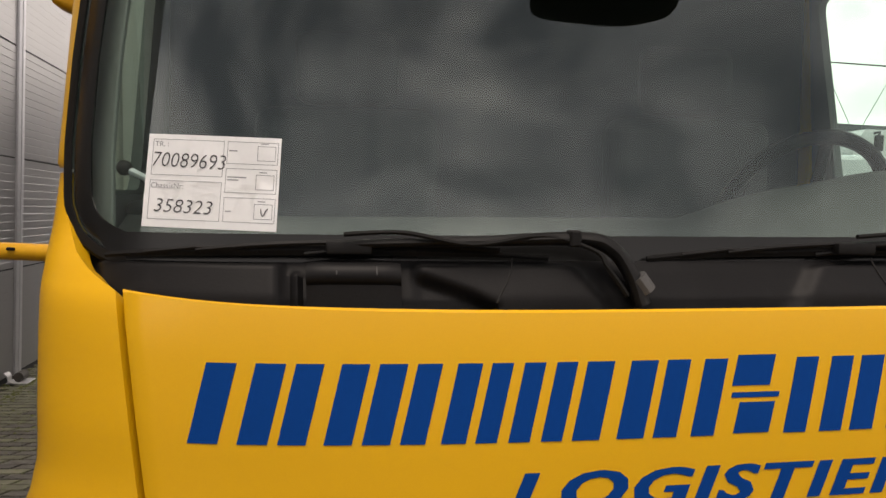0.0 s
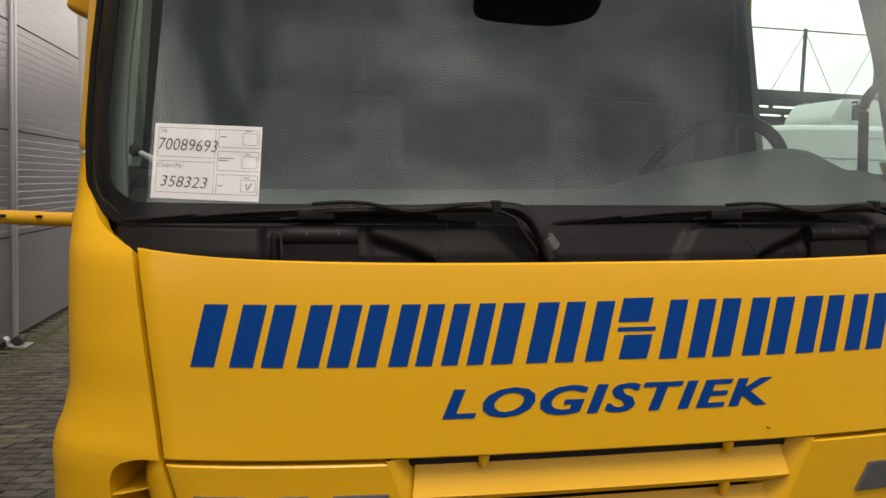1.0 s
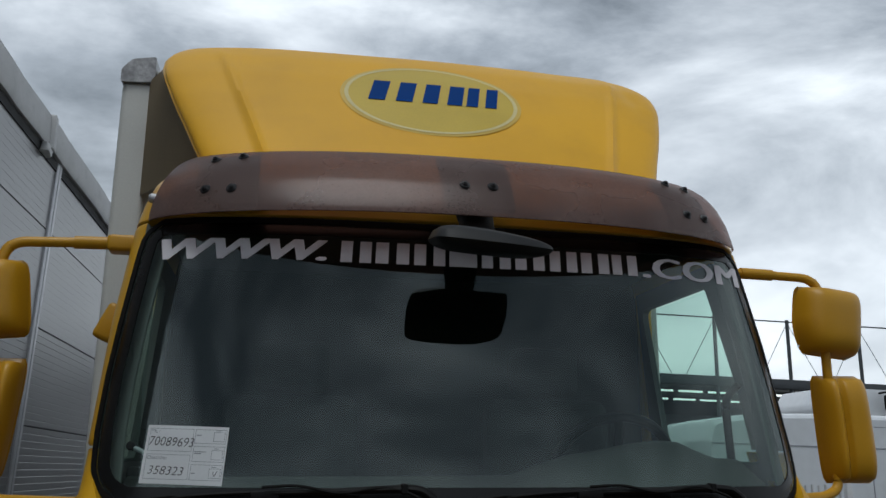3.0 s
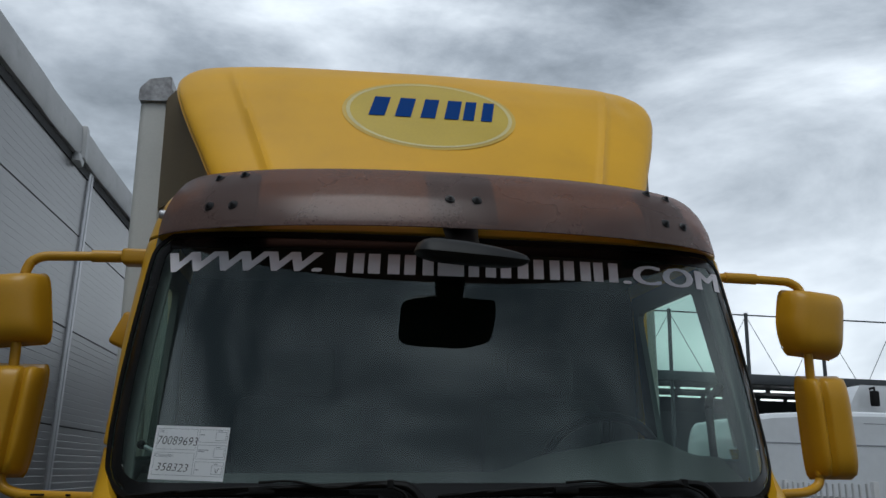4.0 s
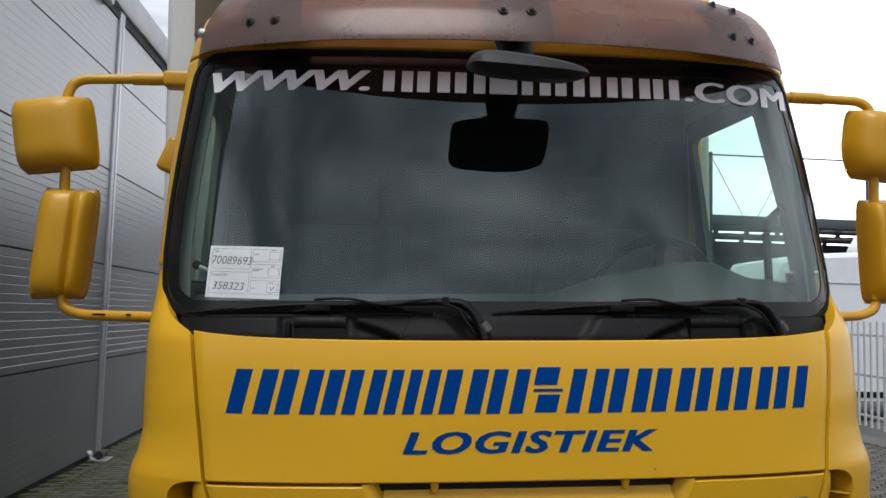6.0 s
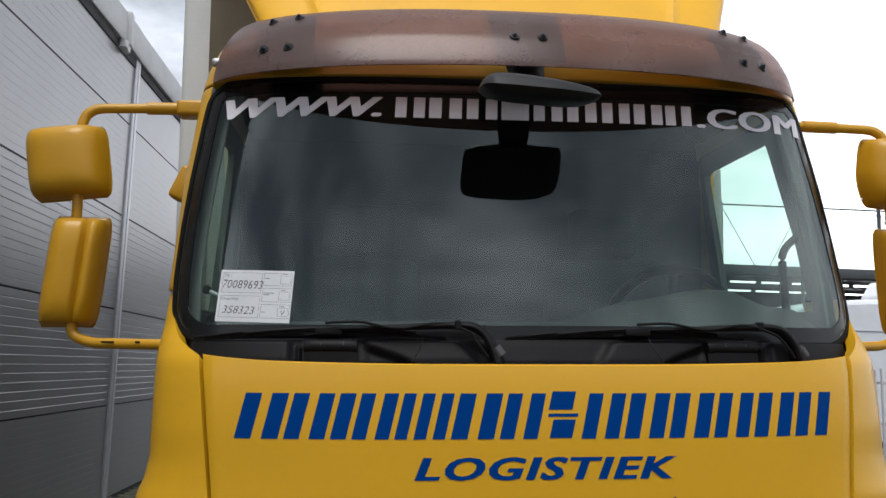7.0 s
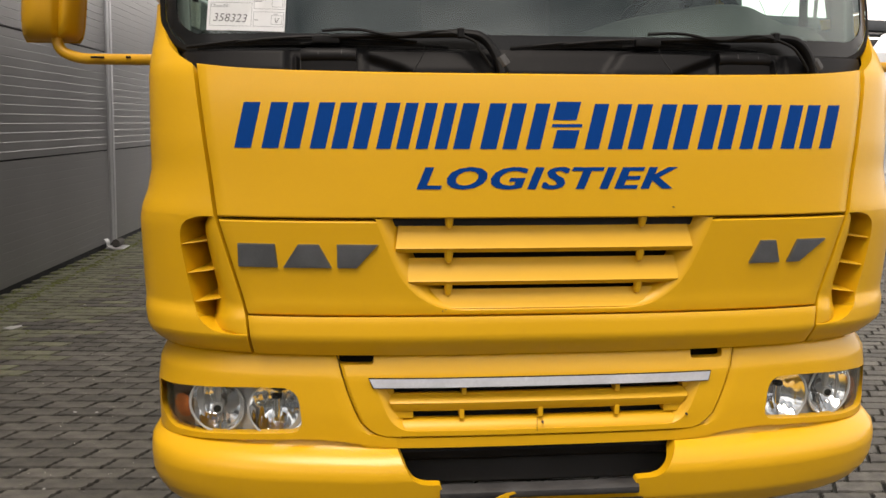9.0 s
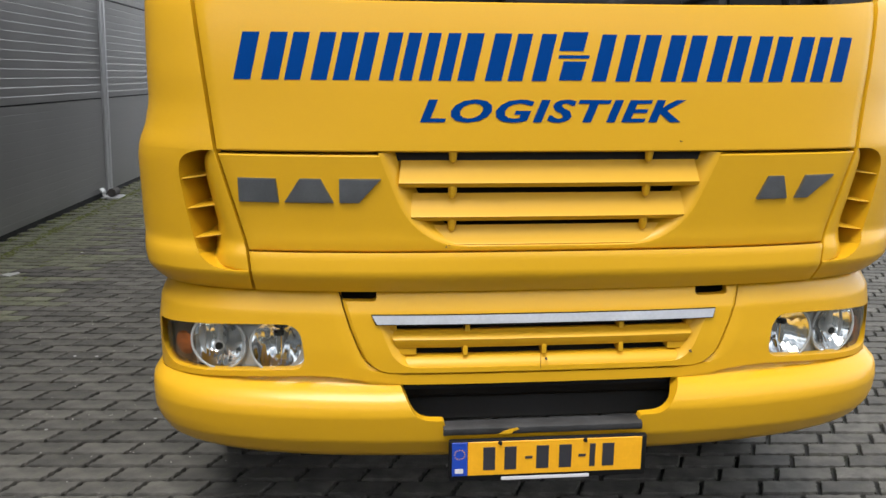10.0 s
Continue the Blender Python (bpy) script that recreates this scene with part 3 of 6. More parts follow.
def fairing(side):
    """A corner panel from the flap's joint round to the door, with a vent sunk along the joint."""
    zs = [0.815, 0.8175] + [0.815 + 0.06 * i / 4 for i in range(1, 4)] + [0.874, 0.8768, 0.8778, 0.8795, 0.882, 0.886, 0.892, 0.899, 0.907, 0.917] + [0.93 + 0.215 * i / 20 for i in range(20)] + [1.147, 1.155, 1.162, 1.169, 1.175, 1.180, 1.184, 1.1868, 1.1880] + [1.191 + 0.379 * i / 22 for i in range(22)] + [1.572, 1.576] + [1.584 + 0.166 * i / 16 for i in range(16)] + [1.7485, 1.752]
    ua = [0.0, 0.006] + [i / 14 for i in range(1, 14)] + [0.955, 0.985, 1.0]
    ub = [0.05, 0.1] + [i / 16 for i in range(2, 16)] + [0.99, 1.0]
    bm = bmesh.new()
    F, B = [], []
    for j, z in enumerate(zs):
        a = gap_th(z, 1, -0.004) if z < 1.574 else CAB.th(interp(z, RIM), z)
        m, e = CAB.th(vent_x(z), z), rad90 + 0.10
        f, b = [], []
        cols = [(a + (m - a) * u, u) for u in ua] + [(m + (e - m) * u, 1 + u) for u in ub]
        for i, (th, u) in enumerate(cols):
            o = 0.0
            if 0.8772 < z < 1.1875 and u < 0.99:
                ramp = min(1.0, (z - 0.872) / 0.12) ** 0.8
                o = -0.003 - 0.15 * min(1.0, max(0.0, (u - 0.04) / 0.90)) ** 2.2 * ramp
            if i in (0, len(cols) - 1) or j in (0, len(zs) - 1):
                o -= 0.005
            f.append(bm.verts.new(CAB.at(th, z, o)))
            b.append(bm.verts.new(CAB.at(th, z, -0.03 + min(0.0, o))))
        F.append(f)
        B.append(b)
    nu, nv = len(F[0]), len(F)
    for j in range(nv - 1):
        for i in range(nu - 1):
            bm.faces.new((F[j][i], F[j][i + 1], F[j + 1][i + 1], F[j + 1][i]))
    for i in range(nu - 1):
        bm.faces.new((F[0][i], B[0][i], B[0][i + 1], F[0][i + 1]))
        bm.faces.new((F[-1][i], F[-1][i + 1], B[-1][i + 1], B[-1][i]))
    for j in range(nv - 1):
        bm.faces.new((F[j][0], F[j + 1][0], B[j + 1][0], B[j][0]))
        bm.faces.new((F[j][-1], B[j][-1], B[j + 1][-1], F[j + 1][-1]))
    bmesh.ops.delete(bm, geom=[v for v in bm.verts if not v.link_faces], context="VERTS")
    ob = part("corner_fairing", bm, YELLOW, truck, "yellow corner fairing with finned air vent")
    for z in (1.108, 1.030, 0.952):
        x1, xs = vent_x(z) - 0.001, gap_x(z)
        x0 = xs + (x1 - xs) * 0.48
        fin = bmesh.new()
        prev = None
        for i in range(9):
            t = i / 8
            x = x0 + (x1 - x0) * t
            front = -0.006 - 0.030 * (1 - t) ** 1.3
            ring = [fin.verts.new(CAB.xz(x, z + dz + 0.007 * (1 - t), o)) for dz, o in ((0.0, front), (0.0016, front + 0.001), (0.0034, front), (0.006, -0.15), (-0.002, -0.15))]
            if prev:
                for k in range(5):
                    fin.faces.new((prev[k], prev[(k + 1) % 5], ring[(k + 1) % 5], ring[k]))
            else:
                fin.faces.new(ring)
            prev = ring
        fin.faces.new(prev[::-1])
        part("vent_fin", fin, YELLOW_ROUGH, ob)
    if side < 0:
        for o in (ob, *ob.children):
            for v in o.data.vertices:
                v.co.x = -v.co.x
            o.data.flip_normals()
    return ob


fairing(1)
fairing(-1)

# near-black sheets behind the panel joints stand for unlit depth and stop light leaks
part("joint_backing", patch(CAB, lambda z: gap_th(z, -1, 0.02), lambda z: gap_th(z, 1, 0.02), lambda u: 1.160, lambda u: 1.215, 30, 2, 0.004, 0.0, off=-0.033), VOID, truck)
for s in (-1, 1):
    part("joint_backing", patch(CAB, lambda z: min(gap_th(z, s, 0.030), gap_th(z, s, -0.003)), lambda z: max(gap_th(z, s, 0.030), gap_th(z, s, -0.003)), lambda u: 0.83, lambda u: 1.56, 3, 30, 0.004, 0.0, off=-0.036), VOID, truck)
part("body_core", patch(CAB, lambda z: -rad90 - 0.9, lambda z: rad90 + 0.9, lambda u: 0.80, lambda u: 1.52, 40, 8, 0.02, 0.0, off=-0.18), VOID, truck, "near-black sheet standing for unlit depth behind the panels")

# black scuttle below the screen
SCUTTLE = Shell([(1.45, -0.10), (1.56, -0.085), (1.60, -0.065), (1.66, -0.03)], [(1.45, 1.03), (1.7, 1.035)])
SCUTTLE_TH = SCUTTLE.th(1.01, 1.58)


def ease(a, b, t):
    """0 below a, 1 above b, a soft ramp between."""
    t = max(0.0, min(1.0, (t - a) / (b - a)))
    return t * t * (3 - 2 * t)


def scuttle_relief(u, v):
    """Moulded relief of the scuttle: end pads, narrow webs, wedges with a hollow below them, and the wings of the middle."""
    th = (2 * u - 1) * SCUTTLE_TH
    x = SCUTTLE.base(th, 1.58).x
    a = abs(x)
    z = 1.50 + (0.118 + 0.02 * abs(2 * u - 1) ** 3) * v
    crown = 1 - ease(1.600, 1.614, z)
    o = 0.018 * ease(0.656, 0.676, a) * (1 - ease(0.93, 0.965, a)) * crown
    o += 0.013 * ease(0.634, 0.639, a) * (1 - ease(0.646, 0.651, a)) * (1 - ease(1.588, 1.602, z))
    side = 0.150 + (z - 1.55) * 0.75
    o += 0.016 * ease(side, side + 0.03, a) * (1 - ease(0.455, 0.468, a)) * crown
    foot = 1.550 + 0.038 * max(0.0, (a - 0.345) / 0.10) ** 0.8
    if 0.345 < a < 0.47:
        o -= 0.022 * (1 - ease(foot - 0.012, foot + 0.006, z)) * (1 - ease(0.455, 0.468, a))
    return o


scuttle = part("scuttle_panel", patch(SCUTTLE, lambda z: -SCUTTLE_TH, lambda z: SCUTTLE_TH, lambda u: 1.50, lambda u: 1.618 + 0.02 * abs(2 * u - 1) ** 3, 300, 34, 0.03, 0.003,
               wave=scuttle_relief), BLACK_DUSTY, truck, "dusty black plastic scuttle panel below the windscreen", 60)
for s in (-1, 1):
    # hinge cover with a rolled top, and the seam beside each wedge
    a, b = (0.486, 0.627) if s < 0 else (0.474, 0.622)
    section = [(1.516, 0.016), (1.570, 0.021), (1.5735, 0.0225)] + [(1.5895 - 0.016 * math.cos(k * math.pi / 8), 0.018 + 0.016 * math.sin(k * math.pi / 8)) for k in range(9)] + [(1.6055, -0.01), (1.516, -0.01)]
    bm = bmesh.new()
    rows = []
    for k in range(11):
        x = a + (b - a) * k / 10
        swell = 0.0 if k in (0, 10) else 0.004 if k in (1, 9) else 0.005
        rows.append([bm.verts.new(SCUTTLE.xz(s * x, z, o - 0.005 + swell)) for z, o in section])
    n = len(section)
    for p, q in zip(rows, rows[1:]):
        for k in range(n):
            bm.faces.new((p[k], p[(k + 1) % n], q[(k + 1) % n], q[k]))
    bm.faces.new(rows[0])
    bm.faces.new(rows[-1][::-1])
    bmesh.ops.recalc_face_normals(bm, faces=bm.faces)
    cover = part("hinge_cover", bm, BLACK_DUSTY, scuttle, "black hinge cover with a rolled top and pale scratches", 40)
    for x, h in ((0.522, 0.012), (0.581, 0.006)):
        part("scratch", decal(SCUTTLE, [(s * x - 0.0007, 1.584), (s * x + 0.0007, 1.584), (s * x + 0.0007, 1.584 + h), (s * x - 0.0007, 1.584 + h)], off=0.0348), WORN, cover)
    seam = [SCUTTLE.xz(s * (0.312 + 0.030 * ((1.614 - z) / 0.06) ** 1.6), z, 0.0165) for z in (1.614, 1.604, 1.594, 1.584, 1.574, 1.564, 1.554)]
    part("panel_seam", tube(bmesh.new(), seam, 0.0016, 5), VOID, scuttle)

# windscreen: glass, black border and rubber seal
def screen_edge(z):
    """Half-width of the glass as an angle on the shell; round at its lower corners."""
    x = interp(z, [(1.60, 0.83), (1.615, 0.925), (1.635, 0.965), (1.66, 0.992), (1.70, 1.010), (1.8, 1.016), (1.95, 1.010), (2.1, 0.995), (2.3, 0.972), (2.36, 0.962), (2.385, 0.945), (2.41, 0.91)])
    return SCREEN.th(x, z)


bm = bmesh.new()
NU, NV = 48, 40
grid = []
for j in range(NV + 1):
    z = 1.60 + 0.81 * j / NV
    e = screen_edge(z)
    grid.append([bm.verts.new(SCREEN.at(-e + 2 * e * i / NU, z, 0.0)) for i in range(NU + 1)])
for a, b in zip(grid, grid[1:]):
    for i in range(NU):
        bm.faces.new((a[i], a[i + 1], b[i + 1], b[i]))
windscreen = part("windscreen", bm, WS_GLASS, truck, "large bowed windscreen reflecting grey clouds")
windscreen.visible_shadow = False


def ring_strip(zs, inner, outer, off, mat, name, label=""):
    """The strip round the glass between two insets from its edge, as one mesh of a given thickness."""
    bm = bmesh.new()
    loop = []
    zlo, zhi = 1.60, 2.41
    n = 60
    for i in range(n):
        z = zlo + (zhi - zlo) * i / (n - 1)
        loop.append((z, 1))
    pts = [(SCREEN.base(screen_edge(z), z), z) for z, s in loop]
    path = [(p.x, z) for p, z in pts]
    path = [(-x, z) for x, z in path] + [(x, z) for x, z in path[::-1]]
    # closed loop in (x, z): up one side, down the other
    cx, cz = 0.0, 2.0
    outl, inl = [], []
    k = len(path)
    for i, (x, z) in enumerate(path):
        a, b = Vector(path[i - 1]), Vector(path[(i + 1) % k])
        d = (b - a).normalized()
        nrm = Vector((-d.y, d.x))
        if nrm.dot(Vector((x - cx, z - cz))) < 0:
            nrm = -nrm
        outl.append(Vector((x, z)) + nrm * outer)
        inl.append(Vector((x, z)) - nrm * inner)
    A, B = [], []
    for i in range(k):
        p, q, r, s = outl[i], outl[(i + 1) % k], inl[i], inl[(i + 1) % k]
        steps = max(1, int((q - p).length / 0.05))
        for t in range(steps):
            A.append(p.lerp(q, t / steps))
            B.append(r.lerp(s, t / steps))
    lim = lambda z: interp(z, SCREEN.h) * 0.9995
    put = lambda v, o: bm.verts.new(SCREEN.xz(max(-lim(v.y), min(lim(v.y), v.x)), v.y, o))
    va, vm, vb = [put(v, off - 0.006) for v in A], [put(a.lerp(b, 0.3), off) for a, b in zip(A, B)], [put(v, off) for v in B]
    vc = [put(v, off - 0.004) for v in B]
    m = len(va)
    for i in range(m):
        j = (i + 1) % m
        for p, q in ((va, vm), (vm, vb), (vb, vc)):
            bm.faces.new((p[i], p[j], q[j], q[i]))
    return part(name, bm, mat, windscreen, label)


ring_strip(None, 0.042, -0.004, 0.0022, FRIT, "glass_border", "black printed glass border")
ring_strip(None, 0.004, 0.016, 0.003, RUBBER, "screen_seal", "black rubber seal")
bm = decal(SCREEN, [(-0.93, 1.612), (0.93, 1.612), (0.955, 1.655), (-0.955, 1.655)], off=0.0026)
part("glass_border_base", bm, FRIT, windscreen)


def line_inside(ob, mat):
    """Give the faces that look into the cab their own lining."""
    ob.data.materials.clear()
    ob.data.materials.append(YELLOW)
    ob.data.materials.append(mat)
    for f in ob.data.polygons:
        c = f.center
        if f.normal.x * c.x + f.normal.y * (c.y - 0.75) < -0.0:
            f.material_index = 1


# pillars and roof of the cab
def pillar(side):
    f = lambda z: SCREEN.th(min(interp(z, SCREEN.h) * 0.998, SCREEN.base(screen_edge(max(1.7, min(z, 2.36))), z).x + 0.010), z)
    bm = patch(SCREEN, f, lambda z: rad90 + 0.07, lambda u: 1.758, lambda u: 2.42, 8, 30, 0.03, 0.004)
    ob = part("door_pillar", bm, YELLOW, truck, "yellow windscreen pillar")
    if side < 0:
        for v in ob.data.vertices:
            v.co.x = -v.co.x
        ob.data.flip_normals()
    line_inside(ob, TRIM)


pillar(1)
pillar(-1)
for side in (1, -1):
    a, b = lambda z: SCREEN.th(SCREEN.base(screen_edge(max(1.7, min(z, 2.36))), z).x - 0.05, z), lambda z: rad90 + 0.02
    lo, hi = (a, b) if side > 0 else (lambda z: -b(z), lambda z: -a(z))
    part("pillar_trim", patch(SCREEN, lo, hi, lambda u: 1.66, lambda u: 2.42, 8, 24, 0.008, 0.002, off=-0.036), TRIM, truck, "grey-green inner pillar trim")
bm = patch(SCREEN, lambda z: -rad90 - 0.75, lambda z: rad90 + 0.75, lambda u: 2.432 - 0.008 * abs(2 * u - 1), lambda u: 2.71, 60, 14, 0.03, 0.004)
roof = part("cab_roof", bm, YELLOW, truck, "yellow cab roof")
part("roof_skin", boxed(-0.90, 0.90, 0.60, 1.28, 2.68, 2.715, 0.01), YELLOW, roof)


# doors with their side windows
def door(side):
    y0, y1 = 0.30, 1.16
    back = 0.19 if side < 0 else 0.0
    bm = bmesh.new()
    prof = [(0.78, 1.06), (1.0, 1.07), (1.3, 1.055), (1.7, 1.048), (2.42, 1.0)]
    lead = lambda y, z: y + 0.19 * max(0.0, (z - 1.7) / 0.72) if y == y0 else y
    outer = [[bm.verts.new((x, lead(y, z), z)) for z, x in prof] for y in (y0, 0.55, 0.85, y1)]
    inner = [[bm.verts.new((x - 0.026, lead(y, z), z)) for z, x in prof] for y in (y0, 0.55, 0.85, y1)]
    m = len(prof)
    for i in range(3):
        for k in range(m - 1):
            bm.faces.new((outer[i][k], outer[i + 1][k], outer[i + 1][k + 1], outer[i][k + 1]))
            bm.faces.new((inner[i][k], inner[i][k + 1], inner[i + 1][k + 1], inner[i + 1][k]))
        bm.faces.new((outer[i][0], inner[i][0], inner[i + 1][0], outer[i + 1][0]))
        bm.faces.new((outer[i][-1], outer[i + 1][-1], inner[i + 1][-1], inner[i][-1]))
    for i in (0, 3):
        for k in range(m - 1):
            bm.faces.new((outer[i][k], outer[i][k + 1], inner[i][k + 1], inner[i][k]))
    ob = part("cab_door", bm, [YELLOW, CABIN], truck, "yellow cab door with tinted side window")
    cut(ob, prism(rounded([(0.335, 1.72), (1.03 - back, 1.72), (1.118 - back, 2.345), (0.555, 2.345)], [0.03, 0.04, 0.05, 0.03], 4), 0.8, 1.2, "x"))
    g = bmesh.new()
    g.faces.new([g.verts.new((1.014, a, b)) for a, b in rounded([(0.325, 1.71), (1.04, 1.71), (1.125, 2.355), (0.545, 2.355)], 0.03, 3)])
    pane = part("side_window", g, SIDE_GLASS, ob)
    pane.visible_shadow = False
    if side < 0:
        for o in (ob, pane):
            for v in o.data.vertices:
                v.co.x = -v.co.x
            o.data.flip_normals()
    line_inside(ob, TRIM)
    for f in ob.data.polygons:
        if abs(f.normal.x) < 0.6 and 1.70 < f.center.z < 2.38 and 0.32 < f.center.y < (1.04 if side > 0 else 1.15):
            f.material_index = 1


door(1)
door(-1)
for s in (-1, 1):
    part("door_lining", boxed(min(s * 0.94, s * 0.985), max(s * 0.94, s * 0.985), 0.45, 1.2, 0.95, 1.70, 0.02, 3), CABIN, truck, "dark inner door panel")
part("cab_rear_wall", boxed(-1.0, 1.0, 1.20, 1.26, 0.9, 2.68, 0.02), CABIN, truck, "dark rear wall of the cab")
part("rear_pillar", boxed(-1.05, -1.0, 1.16, 1.26, 0.9, 2.5, 0.02), TRIM, truck, "grey-green lined rear pillar")
part("rear_pillar", boxed(1.0, 1.05, 1.16, 1.26, 0.9, 2.5, 0.02), YELLOW, truck)
part("headlining", boxed(-0.95, 0.95, 0.42, 1.2, 2.46, 2.50, 0.01), CABIN, truck, "dark roof lining")
part("cab_floor", boxed(-1.0, 1.0, 0.1, 1.22, 0.92, 0.98, 0.01), CABIN, truck)

# dashboard with the driver's binnacle, wheel and grab handle
bm = bmesh.new()
grid = []
for i in range(41):
    x = -0.97 + 1.94 * i / 40
    top = interp(x, [(-0.97, 1.672), (0.15, 1.678), (0.32, 1.735), (0.44, 1.754), (0.56, 1.778), (0.66, 1.788), (0.73, 1.781), (0.80, 1.752), (0.87, 1.732), (0.97, 1.730)])
    e = SCREEN.th(x, 1.62)
    y0 = SCREEN.base(e, 1.62).y + 0.02
    row = [(y0, 1.598), (y0 + 0.13, 1.602 + 0.40 * (top - 1.60)), (y0 + 0.27, top - 0.010), (y0 + 0.31, top), (y0 + 0.40, top - 0.012), (y0 + 0.45, 1.3), (y0, 1.3)]
    grid.append([bm.verts.new((x, min(y, 0.70), z)) for y, z in row])
for a, b in zip(grid, grid[1:]):
    for k in range(7):
        bm.faces.new((a[k], a[(k + 1) % 7], b[(k + 1) % 7], b[k]))
bm.faces.new(grid[0])
bm.faces.new(grid[-1][::-1])
part("dashboard", bm, DASH, truck, "grey plastic dashboard with raised binnacle", 50)
bm = bmesh.new()
q = pose(0.60, 0.58, 1.672, -62, 0, 0)
ringp = [q @ Vector((0.22 * math.cos(2 * math.pi * k / 48), 0.22 * math.sin(2 * math.pi * k / 48), 0)) for k in range(49)]
tube(bm, ringp, 0.0185, 10)
for a in (30, 150, 270):
    tube(bm, [q @ Vector((0, 0, -0.03)), q @ Vector((0.21 * math.cos(radians(a)), 0.21 * math.sin(radians(a)), 0))], 0.018, 6, 0.5)
r = bmesh.ops.create_cone(bm, cap_ends=True, segments=20, radius1=0.07, radius2=0.055, depth=0.05)
for v in r["verts"]:
    v.co = q @ v.co
part("steering_wheel", bm, BLACK, truck, "black steering wheel")
part("grab_handle", tube(bmesh.new(), round_path([(0.957, 0.40, 1.66), (0.945, 0.40, 1.925), (1.0, 0.40, 1.975)], 0.035), 0.0135, 12), BLACK, truck, "black curved grab handle on the pillar")
for x in (-0.5, 0.5):
    bm = bmesh.new()
    box(bm, x - 0.25, x + 0.25, 0.95, 1.08, 1.35, 1.95, 0.05, 4)
    box(bm, x - 0.14, x + 0.14, 0.98, 1.08, 1.96, 2.16, 0.04, 4)
    box(bm, x - 0.25, x + 0.25, 0.62, 1.08, 1.22, 1.37, 0.05, 4)
    part("cab_seat", bm, CABIN, truck, "dark fabric cab seat")

# sun visor of smoked acrylic on its bolts
VIS = Shell([(2.37, -0.040), (2.44, -0.016), (2.503, 0.013), (2.57, 0.064), (2.62, 0.118), (2.66, 0.18)], [(2.37, 0.985), (2.7, 0.985)], 0.45, 2.3)


def visor_top(u):
    a = abs(2 * u - 1)
    return 2.636 + 0.015 * a if a < 0.72 else 2.647 - 0.20 * ((a - 0.72) / 0.28) ** 1.9


BOLT_BLACK = material("black_bolt_steel", (0.012, 0.012, 0.013), 0.3, 0.2, spec=0.5, var=0.1)
visor = part("sun_visor", patch(VIS, lambda z: -VIS.th(0.96, z), lambda z: VIS.th(0.96, z), lambda u: 2.402 + 0.018 * abs(2 * u - 1) ** 3, visor_top, 70, 14, 0.005, 0.001), VISOR, truck, "smoked brown acrylic sun visor")
for x, z in ((-0.768, 2.606), (-0.685, 2.611), (-0.784, 2.485), (-0.708, 2.482), (-0.042, 2.5035), (0.042, 2.5035), (0.677, 2.613), (0.758, 2.606), (0.698, 2.482), (0.774, 2.482)):
    p = VIS.xz(x, z, 0.001)
    part("visor_bolt", bolt(bmesh.new(), p, VIS.xz(x, z, 0.02) - VIS.xz(x, z), 0.0165), BOLT_BLACK, visor)
for x0, x1 in ((-0.105, 0.105), (-0.82, -0.64), (0.64, 0.82)):
    bm = patch(VIS, lambda z: VIS.th(x0, z), lambda z: VIS.th(x1, z), lambda u: 2.432, lambda u: 2.635, 4, 6, 0.02, 0.002, off=-0.007)
    part("visor_bracket", bm, BLACK, visor, "black bracket behind the visor")
part("marker_lamp", tube(bmesh.new(), [(-0.935, 0.33, 2.500), (-0.962, 0.325, 2.500), (-0.968, 0.324, 2.500)], [0.015, 0.015, 0.010], 14), POST_GREY, truck, "small pale marker lamp beside the visor")

# front mirror on its bracket
fm = bmesh.new()
top_g, low_g = [], []
for j in range(17):
    v = -1 + j / 8
    tr, br = [], []
    for i in range(33):
        u = -1 + i / 16
        y = v * (0.128 - (0.040 * u ** 2.2 if u > 0 else 0.012 * u ** 6)) if v < 0 else v * (0.108 - (0.03 * u * u if u < 0 else 0.0))
        x = (u * (0.168 if u < 0 else 0.163) - 0.004) * (1 - 0.09 * abs(v) ** 6) * (1 - (0.06 * v if v > 0 and u > 0 else 0.0))
        rise = 0.046 * (1 - 0.42 * abs(u + 0.15) ** 2.4 / 1.4) * (1 - 0.38 * (u + 1) / 2) * (1 - abs(v) ** 3.5) ** 0.5 * (1 - abs(u) ** 10) ** 0.5
        drop = -0.026 * (1 - 0.45 * u ** 4) * (1 - v ** 6) * (1 - abs(u) ** 10) ** 0.5
        edge = i in (0, 32) or j in (0, 16)
        tr.append(fm.verts.new((x, y, rise)))
        br.append(tr[-1] if edge else fm.verts.new((x, y, drop)))
    top_g.append(tr)
    low_g.append(br)
for j in range(16):
    for i in range(32):
        fm.faces.new((top_g[j][i], top_g[j][i + 1], top_g[j + 1][i + 1], top_g[j + 1][i]))
        fm.faces.new((low_g[j][i], low_g[j + 1][i], low_g[j + 1][i + 1], low_g[j][i + 1]))
bmesh.ops.transform(fm, matrix=pose(0.008, -0.105, 2.296, 10, 3.5, 0), verts=fm.verts)
front_mirror = part("front_mirror", fm, material("grey_black_plastic", (0.012, 0.0125, 0.013), 0.5, spec=0.25, var=0.1, bump=0.1), truck, "black plastic front mirror under the visor", 50)
part("mirror_bracket", tube(bmesh.new(), round_path([(0.0, -0.05, 2.305), (0.0, 0.0, 2.345), (0.0, 0.07, 2.42), (0.0, 0.12, 2.52)], 0.03), [0.042, 0.044, 0.046, 0.048, 0.050, 0.051, 0.052, 0.053, 0.054, 0.055, 0.056, 0.057, 0.058, 0.059, 0.060, 0.061], 12, 0.45), BLACK, front_mirror)

